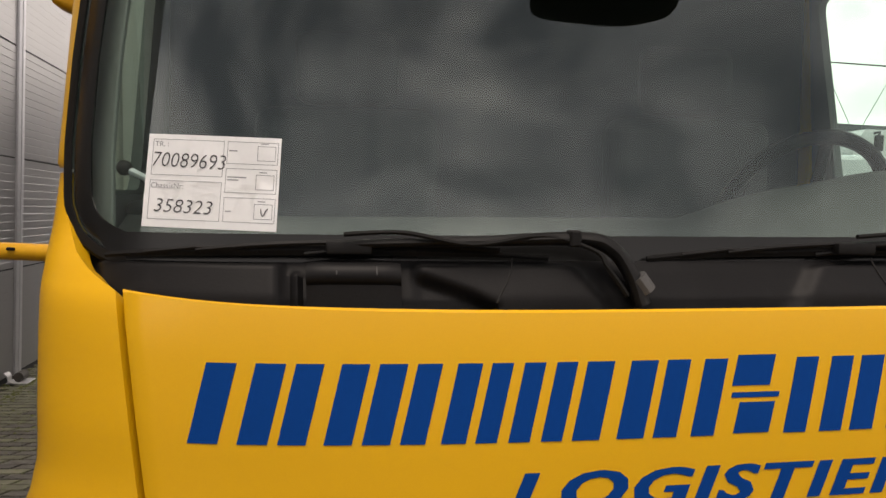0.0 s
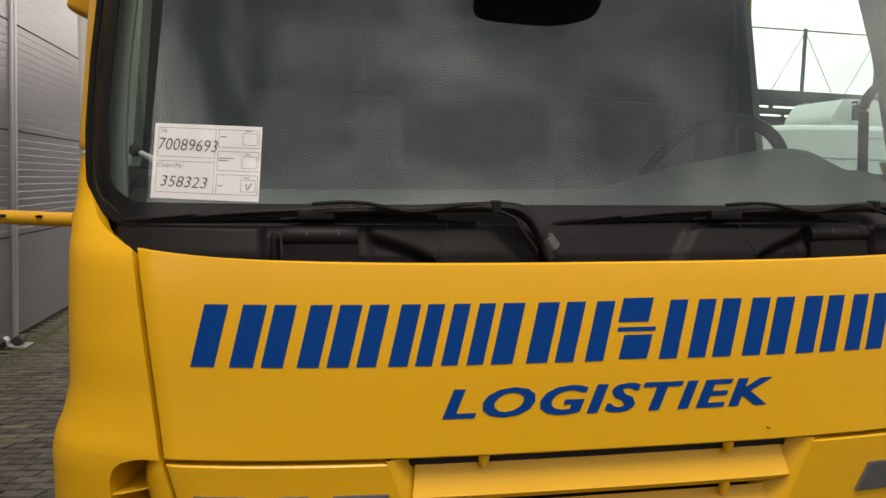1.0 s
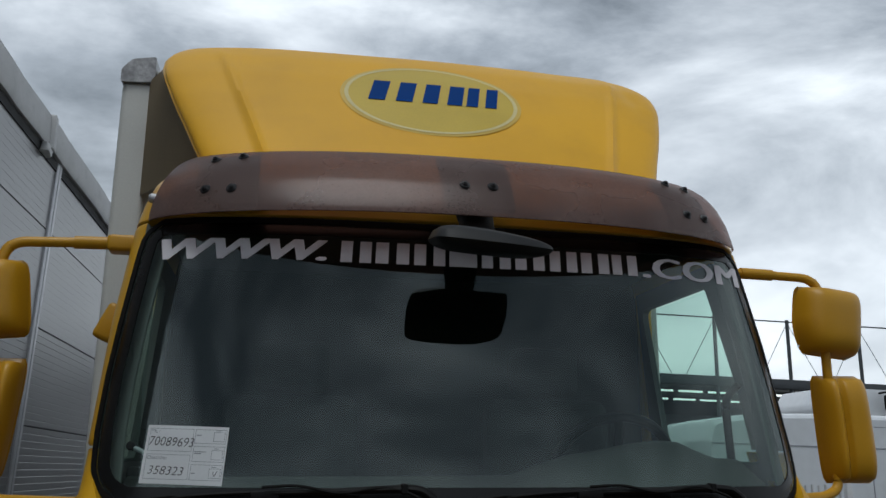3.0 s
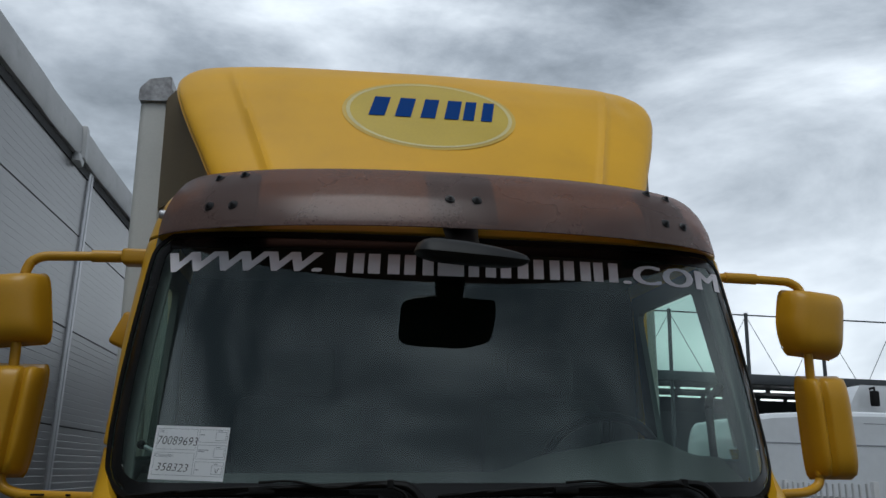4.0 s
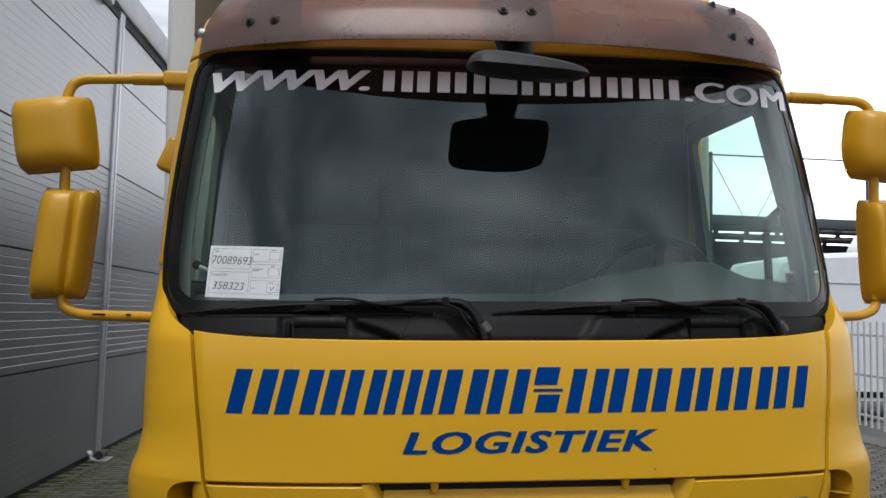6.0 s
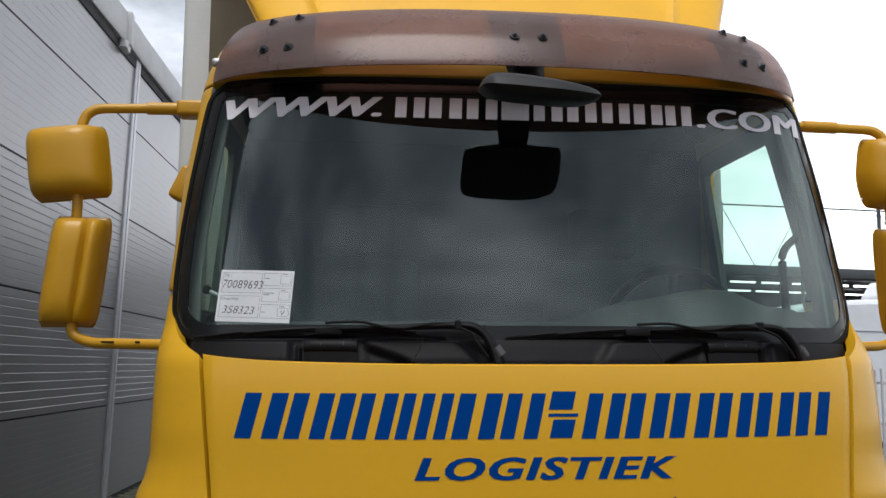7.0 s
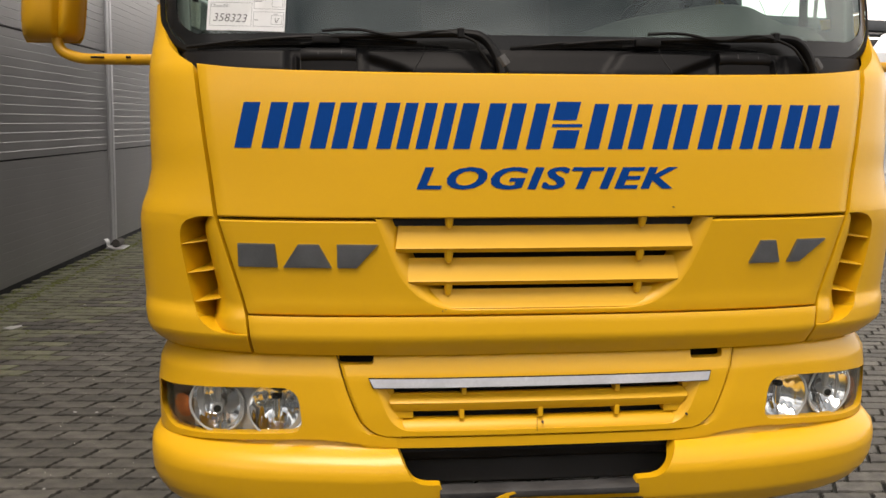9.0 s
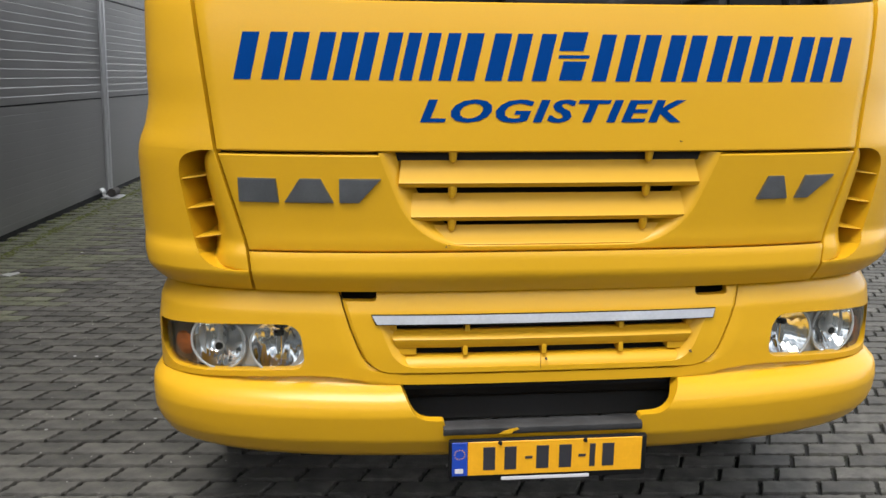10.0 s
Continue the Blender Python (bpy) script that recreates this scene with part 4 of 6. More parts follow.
# screen banner: the address's ends lettered, the brand between them as bars
banner = lambda x0, z0, off=0.003: (lambda x, z, o: SCREEN.xz(x0 + x, z0 + z, off + o))
part("banner_lettering", bold_letters("WWW.", 0.3, 0.012, banner(-0.902, 2.286), 0.474, 0.066, 1.0, 0.0055), WHITE, windscreen, "white capitals on the glass")
name_bars(SCREEN, windscreen, WHITE, -0.388, 2.285, 0.068, [(0.0, 0.090, 2), (0.103, 0.100, 2), (0.218, 0.094, 2), (0.325, 0.085, 1), (0.425, 0.09, 2), (0.53, 0.092, 2), (0.64, 0.088, 2), (0.742, 0.092, 2), (0.845, 0.085, 2)], 0.06, 0.003)
part("banner_lettering", bold_letters(".COM", 0.04, 0.0, banner(0.565, 2.282), 0.378, 0.070, 1.04, 0.006), WHITE, windscreen, "white capitals on the glass")


# wipers
def wiper(tip, pivot, elbow, name="wiper"):
    """A blade along the screen's foot, an arm over it and an elbow down to the spindle."""
    S = lambda x, z, o: SCREEN.xz(x, z, o)
    path = smooth_path([S(pivot, 1.540, 0.045), S(pivot - 0.016, 1.585, 0.050), S(pivot - 0.045, 1.624, 0.052), S(pivot - 0.095, 1.640, 0.050), S(pivot - 0.25, 1.638, 0.042), S(tip + 0.34, 1.634, 0.03)], 5)
    n = len(path)
    w = part(name, tube(bmesh.new(), path, [0.0215 - 0.012 * max(0, (i - n * 0.45) / (n * 0.55)) for i in range(n)], 12, 0.6), BLACK, truck, "black wiper with its washer hose")
    part("collar", tube(bmesh.new(), [S(pivot + 0.006, 1.560, 0.046), S(pivot - 0.010, 1.581, 0.05)], 0.0245, 14, 0.7), WORN, w, "worn grey collar")
    blade = [S(tip + (0.68) * i / 16, 1.617 + 0.012 * math.sin(math.pi * i / 16) ** 0.7, 0.014) for i in range(17)]
    part("wiper_blade", tube(bmesh.new(), blade, [0.0032 + 0.0042 * math.sin(math.pi * min(1, (i + 0.5) / 16)) for i in range(17)], 6, 1.3), RUBBER, w)
    bm = bmesh.new()
    tube(bm, smooth_path([S(tip + 0.14, 1.626, 0.020), S(tip + 0.24, 1.634, 0.025), S(tip + 0.36, 1.638, 0.028), S(tip + 0.48, 1.636, 0.025), S(tip + 0.60, 1.628, 0.020)], 5), 0.0046, 6, 1.0)
    for a in (0.06, 0.30):
        tube(bm, [S(tip + a, 1.622, 0.018), S(tip + a + 0.08, 1.630, 0.022), S(tip + a + 0.17, 1.626, 0.018)], 0.0036, 6, 1.0)
    box(bm, tip + 0.33, tip + 0.40, S(tip + 0.36, 1.636, 0.034).y - 0.010, S(tip + 0.36, 1.636, 0.034).y + 0.012, 1.628, 1.648, 0.004, 2)
    part("blade_carrier", bm, BLACK, w)
    hose = smooth_path([S(tip + 0.36, 1.645, 0.05), S(tip + 0.45, 1.648, 0.05), S(tip + 0.55, 1.628, 0.062), S(tip + 0.66, 1.642, 0.06), S(tip + 0.74, 1.618, 0.066), S(pivot - 0.06, 1.59, 0.07), S(pivot - 0.03, 1.552, 0.06)], 6)
    part("washer_hose", tube(bmesh.new(), hose, 0.0042, 6), RUBBER, w)
    part("hose_clip", boxed(elbow - 0.03, elbow - 0.012, S(elbow, 1.66, 0.07).y - 0.008, S(elbow, 1.66, 0.07).y + 0.02, 1.642, 1.668, 0.003, 1), BLACK, w)


wiper(-0.93, -0.112, -0.20)
wiper(-0.085, 0.742, 0.652)

# stone chips and a hairline crack
for x, z in ((-0.262, 0.945), (0.33, 1.215), (-0.27, 0.941)):
    part("stone_chip", bolt(bmesh.new(), CAB.xz(x, z, 0.0), CAB.xz(x, z, 0.02) - CAB.xz(x, z), 0.0018), INK, truck)

# ---------------------------------------------------------------- bumper
BUM = Shell([(0.56, -0.172), (0.66, -0.172), (0.76, -0.165), (0.815, -0.145), (0.83, -0.12)], [(0.56, 1.074), (0.70, 1.074), (0.76, 1.066), (0.79, 1.052), (0.81, 1.034), (0.84, 1.0)], 0.36)
LOW = Shell([(0.34, -0.14), (0.37, -0.180), (0.42, -0.213), (0.495, -0.2255), (0.515, -0.222), (0.532, -0.214), (0.546, -0.201), (0.556, -0.186), (0.566, -0.164), (0.615, -0.150)], [(0.34, 1.03), (0.38, 1.07), (0.45, 1.092), (0.535, 1.092), (0.566, 1.072), (0.615, 1.06)], 0.37)


def insert_x(z):
    """Half-width of the centre insert, whose seam curves inwards towards its foot."""
    return interp(z, [(0.594, 0.37), (0.597, 0.415), (0.604, 0.445), (0.615, 0.464), (0.635, 0.484), (0.67, 0.500), (0.72, 0.519), (0.83, 0.551)])


def sill(x):
    """Height of the seam between the headlamp surrounds and the bumper."""
    return interp(abs(x), [(0.42, 0.5645), (0.47, 0.568), (0.53, 0.577), (0.59, 0.584), (0.65, 0.586), (0.74, 0.581), (0.838, 0.574), (0.97, 0.563), (1.08, 0.557)])


for side in (1, -1):
    bm = patch(BUM, lambda z: BUM.th(insert_x(z) + 0.0045, z), lambda z: rad90 + 0.18, lambda u: sill(BUM.base(BUM.th(0.40, 0.6) + (rad90 + 0.18 - BUM.th(0.40, 0.6)) * u, 0.6).x), lambda u: 0.822 - 0.01 * max(0, u - 0.6), 34, 26, 0.03, 0.006)
    ob = part("headlamp_surround", bm, YELLOW, truck, "yellow bumper upper part round the headlamp")
    hole = rounded([(0.641, 0.607), (0.80, 0.596), (0.93, 0.584), (1.020, 0.583), (1.051, 0.625), (1.053, 0.703), (0.95, 0.714), (0.80, 0.725), (0.652, 0.730)], [0.035, 0.02, 0.03, 0.03, 0.02, 0.004, 0.03, 0.02, 0.05], 6)
    cut(ob, prism(hole, -0.5, 0.13))
    if side < 0:
        for v in ob.data.vertices:
            v.co.x = -v.co.x
        ob.data.flip_normals()
part("surround_bridge", patch(BUM, lambda z: -BUM.th(0.49, z), lambda z: BUM.th(0.49, z), lambda u: sill((2 * u - 1) * 0.49), lambda u: 0.5925, 24, 3, 0.03, 0.005, off=-0.0015), YELLOW, truck, "yellow strip below the bumper insert")
insert = part("centre_insert", patch(BUM, lambda z: -BUM.th(insert_x(z), z), lambda z: BUM.th(insert_x(z), z), lambda u: 0.5965, lambda u: 0.822, 36, 24, 0.025, 0.006, off=0.002), YELLOW, truck, "yellow bumper insert with slots and metal strip")
slots = []
for x in (-0.497, 0.463):
    slots.append(prism(rounded([(x - 0.047, 0.792), (x + 0.047, 0.792), (x + 0.045, 0.84), (x - 0.045, 0.84)], 0.012, 3), -0.5, 0.1))
SUNK = rounded([(-0.446, 0.733), (-0.398, 0.613), (0.398, 0.613), (0.446, 0.733)], [0.004, 0.055, 0.055, 0.004], 8)
cut(insert, prism(SUNK, -0.5, 0.1), *slots)
bm = bmesh.new()
rings = [[bm.verts.new(BUM.xz(x * s, 0.70 + (z - 0.70) * (1 - (1 - s) * 0.55) if z < 0.70 else z, o)) for x, z in SUNK] for s, o in ((1.003, 0.0), (1.0, 0.002), (0.99, 0.0), (0.965, -0.009), (0.935, -0.022), (0.915, -0.036))]
for a, b in zip(rings, rings[1:]):
    for k in range(len(a)):
        bm.faces.new((a[k], a[(k + 1) % len(a)], b[(k + 1) % len(a)], b[k]))
part("insert_surround", bm, YELLOW_ROUGH, insert, "", 60)


def bar(shell, prof, half, n=25):
    """A bar across a shell: its closed section as (z, depth) pairs, its half-width at each z."""
    bm = bmesh.new()
    rows = [[bm.verts.new(shell.xz((-1 + 2 * i / (n - 1)) * half(z), z, o)) for z, o in prof] for i in range(n)]
    m = len(prof)
    for a, b in zip(rows, rows[1:]):
        for k in range(m):
            bm.faces.new((a[k], a[(k + 1) % m], b[(k + 1) % m], b[k]))
    bm.faces.new(rows[0])
    bm.faces.new(rows[-1][::-1])
    return bm


sunk_half = lambda z: interp(z, [(0.61, 0.362), (0.66, 0.395), (0.73, 0.425)])
part("insert_louvre", bar(BUM, [(0.711, -0.026), (0.700, -0.017), (0.692, -0.005), (0.689, -0.003), (0.686, -0.004), (0.668, -0.011), (0.665, -0.014), (0.665, -0.04), (0.711, -0.04)], sunk_half), YELLOW_ROUGH, insert)
part("insert_louvre", bar(BUM, [(0.640, -0.027), (0.635, -0.018), (0.627, -0.008), (0.620, -0.002), (0.613, 0.0), (0.610, -0.003), (0.610, -0.04), (0.640, -0.04)], sunk_half), YELLOW_ROUGH, insert)
for z0, z1, ends, stays in ((0.709, 0.733, 0.398, (-0.210, 0.210)), (0.644, 0.669, 0.346, (-0.216, -0.002, 0.210))):
    for x in stays:
        part("insert_stay", prism([(x - 0.006, z0), (x + 0.006, z0), (x + 0.006, z1), (x - 0.006, z1)], BUM.xz(x, z0).y + 0.008, BUM.xz(x, z0).y + 0.05), YELLOW_ROUGH, insert)
    for x in (-ends - 0.03, ends + 0.03):
        part("slot_end", prism([(x - 0.03, z0), (x + 0.03, z0), (x + 0.03, z1), (x - 0.03, z1)], BUM.xz(x, z0).y + 0.017, BUM.xz(x, z0).y + 0.05), YELLOW_ROUGH, insert)
strip = bmesh.new()
decal(BUM, [(-0.450, 0.734), (0.462, 0.734), (0.468, 0.757), (-0.462, 0.757)], off=0.009, thick=0.012, bm=strip)
part("metal_strip", strip, ALU, insert, "satin aluminium trim strip")
part("strip_edge", decal(BUM, [(-0.453, 0.7315), (0.465, 0.7315), (0.471, 0.7595), (-0.465, 0.7595)], off=0.006, thick=0.008), BLACK, insert)
for x, z in ((0.002, 0.632), (0.405, 0.640)):
    part("screw", bolt(bmesh.new(), BUM.xz(x, z, 0.001), (0, -1, 0), 0.0035), INK, insert)
part("crack", decal(BUM, [(-0.013, 0.606), (-0.0118, 0.606), (-0.0128, 0.647), (-0.014, 0.647)], off=0.0035), VOID, insert)
# near-black sheet put in as the unlit depth behind the insert
part("bumper_core", patch(BUM, lambda z: -BUM.th(0.6, z), lambda z: BUM.th(0.6, z), lambda u: 0.58, lambda u: 0.84, 30, 3, 0.01, 0.0, off=-0.07), VOID, truck, "near-black sheet standing for unlit space behind the bumper")

bumper = part("bumper", patch(LOW, lambda z: -rad90 - 0.25, lambda z: rad90 + 0.25, lambda u: 0.352 + 0.02 * abs(2 * u - 1) ** 6, lambda u: 0.004 + sill(LOW.base((2 * u - 1) * (rad90 + 0.25), 0.55).x), 64, 30, 0.03, 0.008), YELLOW, truck, "yellow painted plastic bumper")
mouth = rounded([(-0.345, 0.483), (-0.278, 0.481), (-0.272, 0.462), (0.252, 0.462), (0.258, 0.481), (0.325, 0.483), (0.40, 0.60), (0.40, 0.70), (-0.41, 0.70), (-0.41, 0.60)], [0.035, 0.006, 0.004, 0.004, 0.006, 0.035, 0.05, 0.01, 0.01, 0.05], 6)
cut(bumper, prism(mouth, -0.6, 0.1))
# near-black sheet that paints the opening's shaded inside
part("mouth_lining", patch(LOW, lambda z: -LOW.th(0.5, z), lambda z: LOW.th(0.5, z), lambda u: 0.40, lambda u: 0.61, 14, 3, 0.01, 0.0, off=-0.16), VOID, bumper, "near-black sheet standing for the unlit inside of the bumper's opening")
bm = bmesh.new()
tube(bm, [(-0.6, -0.08, 0.53), (0.6, -0.08, 0.53)], 0.035, 10, 1.0)
part("cross_beam", bm, BLACK, bumper)
step = bmesh.new()
prev = None
rs = random.Random(3)
for i in range(61):
    x = -0.279 + 0.538 * i / 60
    chip = rs.uniform(0, 0.0012)
    ring = [step.verts.new((x, y, z)) for y, z in ((-0.230, 0.444 + chip * 0.6), (-0.2335, 0.451 + chip), (-0.232, 0.462 + chip), (-0.222, 0.4675), (-0.190, 0.469), (-0.185, 0.43))]
    if prev:
        for k in range(6):
            step.faces.new((prev[k], prev[(k + 1) % 6], ring[(k + 1) % 6], ring[k]))
    else:
        step.faces.new(ring)
    prev = ring
step.faces.new(prev[::-1])
STEP_BLACK = material("scuffed_grey_black_plastic", (0.022, 0.022, 0.023), 0.6, var=0.35, scale=14, fine=260, bump=0.5, col2=(0.06, 0.06, 0.058), amount=0.35)
part("bumper_step", step, STEP_BLACK, bumper, "scuffed black plastic step plate")

chipped = prism([(-0.132, 0.4465), (-0.098, 0.446), (-0.094, 0.453), (-0.078, 0.458), (-0.083, 0.4625), (-0.104, 0.459), (-0.122, 0.452)], -0.2355, -0.233)
part("chipped_spot", chipped, YELLOW, bumper, "chipped spot with yellow paint showing")

# number plate with bars in place of its characters
plate = part("number_plate", boxed(-0.266, 0.272, -0.243, -0.225, 0.316, 0.434, 0.006, 2), BLACK, truck, "yellow number plate in a black holder")
PL_Y = material("plate_yellow", (0.75, 0.36, 0.01), 0.4, var=0.04, scale=20)
EU = material("plate_blue", (0.01, 0.05, 0.35), 0.4, var=0.03)
part("plate_field", boxed(-0.216, 0.257, -0.2455, -0.243, 0.334, 0.430, 0.001, 1), PL_Y, plate)
part("country_field", boxed(-0.258, -0.217, -0.2455, -0.243, 0.334, 0.430, 0.001, 1), EU, plate)
for x, w in ((-0.175, 0.045), (-0.118, 0.045), (-0.062, 0.02), (-0.032, 0.047), (0.030, 0.047), (0.083, 0.02), (0.113, 0.022), (0.148, 0.045)):
    w, h = (w * 0.72, 0.066) if w > 0.021 else (w, 0.008)
    part("character_bar", boxed(x, x + w, -0.2468, -0.2455, 0.382 - h / 2, 0.382 + h / 2, 0.0005, 1), INK, plate)
part("holder_lettering_bar", boxed(-0.125, 0.115, -0.2445, -0.243, 0.3175, 0.327, 0.0005, 1), WHITE, plate)
part("country_bar", boxed(-0.250, -0.228, -0.2468, -0.2455, 0.342, 0.355, 0.0005, 1), WHITE, plate)
bm = bmesh.new()
for k in range(12):
    a = 2 * math.pi * k / 12
    res = bmesh.ops.create_circle(bm, cap_ends=True, segments=6, radius=0.0017)
    for v in res["verts"]:
        v.co = Vector((-0.2375 + 0.0135 * math.cos(a) + v.co.x, -0.2459, 0.396 + 0.0135 * math.sin(a) + v.co.y))
part("star_ring", bm, PL_Y, plate)
for x in (-0.13, 0.10):
    part("plate_screw", bolt(bmesh.new(), (x, -0.2455, 0.426), (0, -1, 0), 0.006), BLACK, plate)


# headlamps
def headlamp(side):
    house = part("headlamp", patch(BUM, lambda z: BUM.th(0.60, z), lambda z: rad90 + 0.16, lambda u: 0.605, lambda u: 0.785, 16, 5, 0.01, 0.0, off=-0.085), DULL, truck, "clear headlamp with two round reflectors and amber indicator")
    made = [house]
    for x, r, flute in ((0.890, 0.076, 260), (0.716, 0.079, 150)):
        bm = bmesh.new()
        p0 = BUM.xz(x, 0.660, -0.028)
        lean = Vector((1.0, (BUM.xz(x + 0.03, 0.66).y - BUM.xz(x - 0.03, 0.66).y) / 0.06 * 0.7, 0.0))
        rings = []
        for k in range(15):
            rr, dep = r * (1 - k / 15 * 0.9), 0.055 * math.sin(k / 15 * rad90)
            row = []
            for a in range(56):
                u, v = rr * math.cos(2 * math.pi * a / 56), rr * math.sin(2 * math.pi * a / 56)
                row.append(bm.verts.new(p0 + lean * u + Vector((0, dep + (0.0022 * abs(math.sin(u * flute)) * min(1.0, abs(v) / (0.45 * r)) if k else 0), v))))
            rings.append(row)
        for a, b in zip(rings, rings[1:]):
            for k in range(56):
                bm.faces.new((a[k], a[(k + 1) % 56], b[(k + 1) % 56], b[k]))
        made.append(part("reflector", bm, REFLECTOR, house, "", 14))
        bm = bmesh.new()
        ring = [p0 + lean * (r * math.cos(2 * math.pi * a / 40)) + Vector((0, -0.003, r * math.sin(2 * math.pi * a / 40))) for a in range(41)]
        tube(bm, ring, 0.0035, 6)
        made.append(part("reflector_ring", bm, DULL, house))
        if x > 0.8:
            bm = bmesh.new()
            tube(bm, [p0 + Vector((0, 0.045, -0.010)), p0 + Vector((0, 0.002, -0.012))], 0.015, 18)
            tube(bm, [p0 + Vector((0, 0.02, -0.01)), p0 + Vector((0, 0.02, 0.055))], 0.009, 10)
            made.append(part("bulb_holder", bm, DULL, house))
            bm = bmesh.new()
            tube(bm, [p0 + Vector((0, 0.012, -0.011)), p0 + Vector((0, 0.0, -0.0121))], 0.0105, 16)
            made.append(part("bulb_cap", bm, BLACK, house))
        else:
            bm = bmesh.new()
            tube(bm, [p0 + Vector((0.004, 0.036, -0.030)), p0 + Vector((0.004, 0.034, 0.022))], 0.012, 20)
            made.append(part("bulb_shield", bm, REFLECTOR, house))
            bm = bmesh.new()
            tube(bm, [p0 + Vector((0.004, 0.034, 0.023)), p0 + Vector((0.004, 0.034, 0.032))], 0.014, 16)
            made.append(part("bulb_cap", bm, BLACK, house))
    fil = patch(BUM, lambda z: BUM.th(0.63, z), lambda z: BUM.th(0.955, z), lambda u: 0.585, lambda u: 0.740, 14, 4, 0.004, 0.0, off=-0.040)
    tray = part("reflector_tray", fil, DULL, house)
    cut(tray, *[prism([(x + 0.071 * math.cos(2 * math.pi * a / 32), 0.660 + 0.071 * math.sin(2 * math.pi * a / 32)) for a in range(32)], -0.4, 0.3) for x in (0.886, 0.724)])
    made.append(tray)
    am = patch(BUM, lambda z: BUM.th(0.955, z), lambda z: rad90 + 0.05, lambda u: 0.585, lambda u: 0.735, 40, 16, 0.003, 0.0, off=-0.016, wave=lambda u, v: 0.0016 * math.sin(u * 120))
    smoke = part("indicator", am, SMOKE, house, "smoky ribbed indicator")
    smoke.visible_shadow = False
    made.append(smoke)
    bm = bmesh.new()
    res = bmesh.ops.create_uvsphere(bm, u_segments=16, v_segments=10, radius=1.0)
    mid = BUM.xz(1.000, 0.640, -0.028)
    for v in res["verts"]:
        v.co = mid + Vector((v.co.x * 0.028, v.co.y * 0.010 + v.co.x * 0.023, v.co.z * 0.034))
    made.append(part("indicator_bulb", bm, AMBER, house, "amber bulb cover"))
    back = patch(BUM, lambda z: BUM.th(0.94, z), lambda z: rad90 + 0.1, lambda u: 0.585, lambda u: 0.735, 8, 4, 0.004, 0.0, off=-0.038)
    made.append(part("indicator_back", back, DULL, house))
    lens = bmesh.new()
    rows = []
    for j in range(7):
        z = 0.586 + 0.148 * j / 6
        a, b = BUM.th(0.636, z), rad90 + 0.12
        rows.append([lens.verts.new(BUM.at(a + (b - a) * i / 18, z, -0.009)) for i in range(19)])
    for p, q in zip(rows, rows[1:]):
        for i in range(18):
            lens.faces.new((p[i], p[i + 1], q[i + 1], q[i]))
    glas = part("lens", lens, LENS, house)
    glas.visible_shadow = False
    made.append(glas)
    if side < 0:
        for o in made:
            for v in o.data.vertices:
                v.co.x = -v.co.x
            o.data.flip_normals()


headlamp(1)
headlamp(-1)


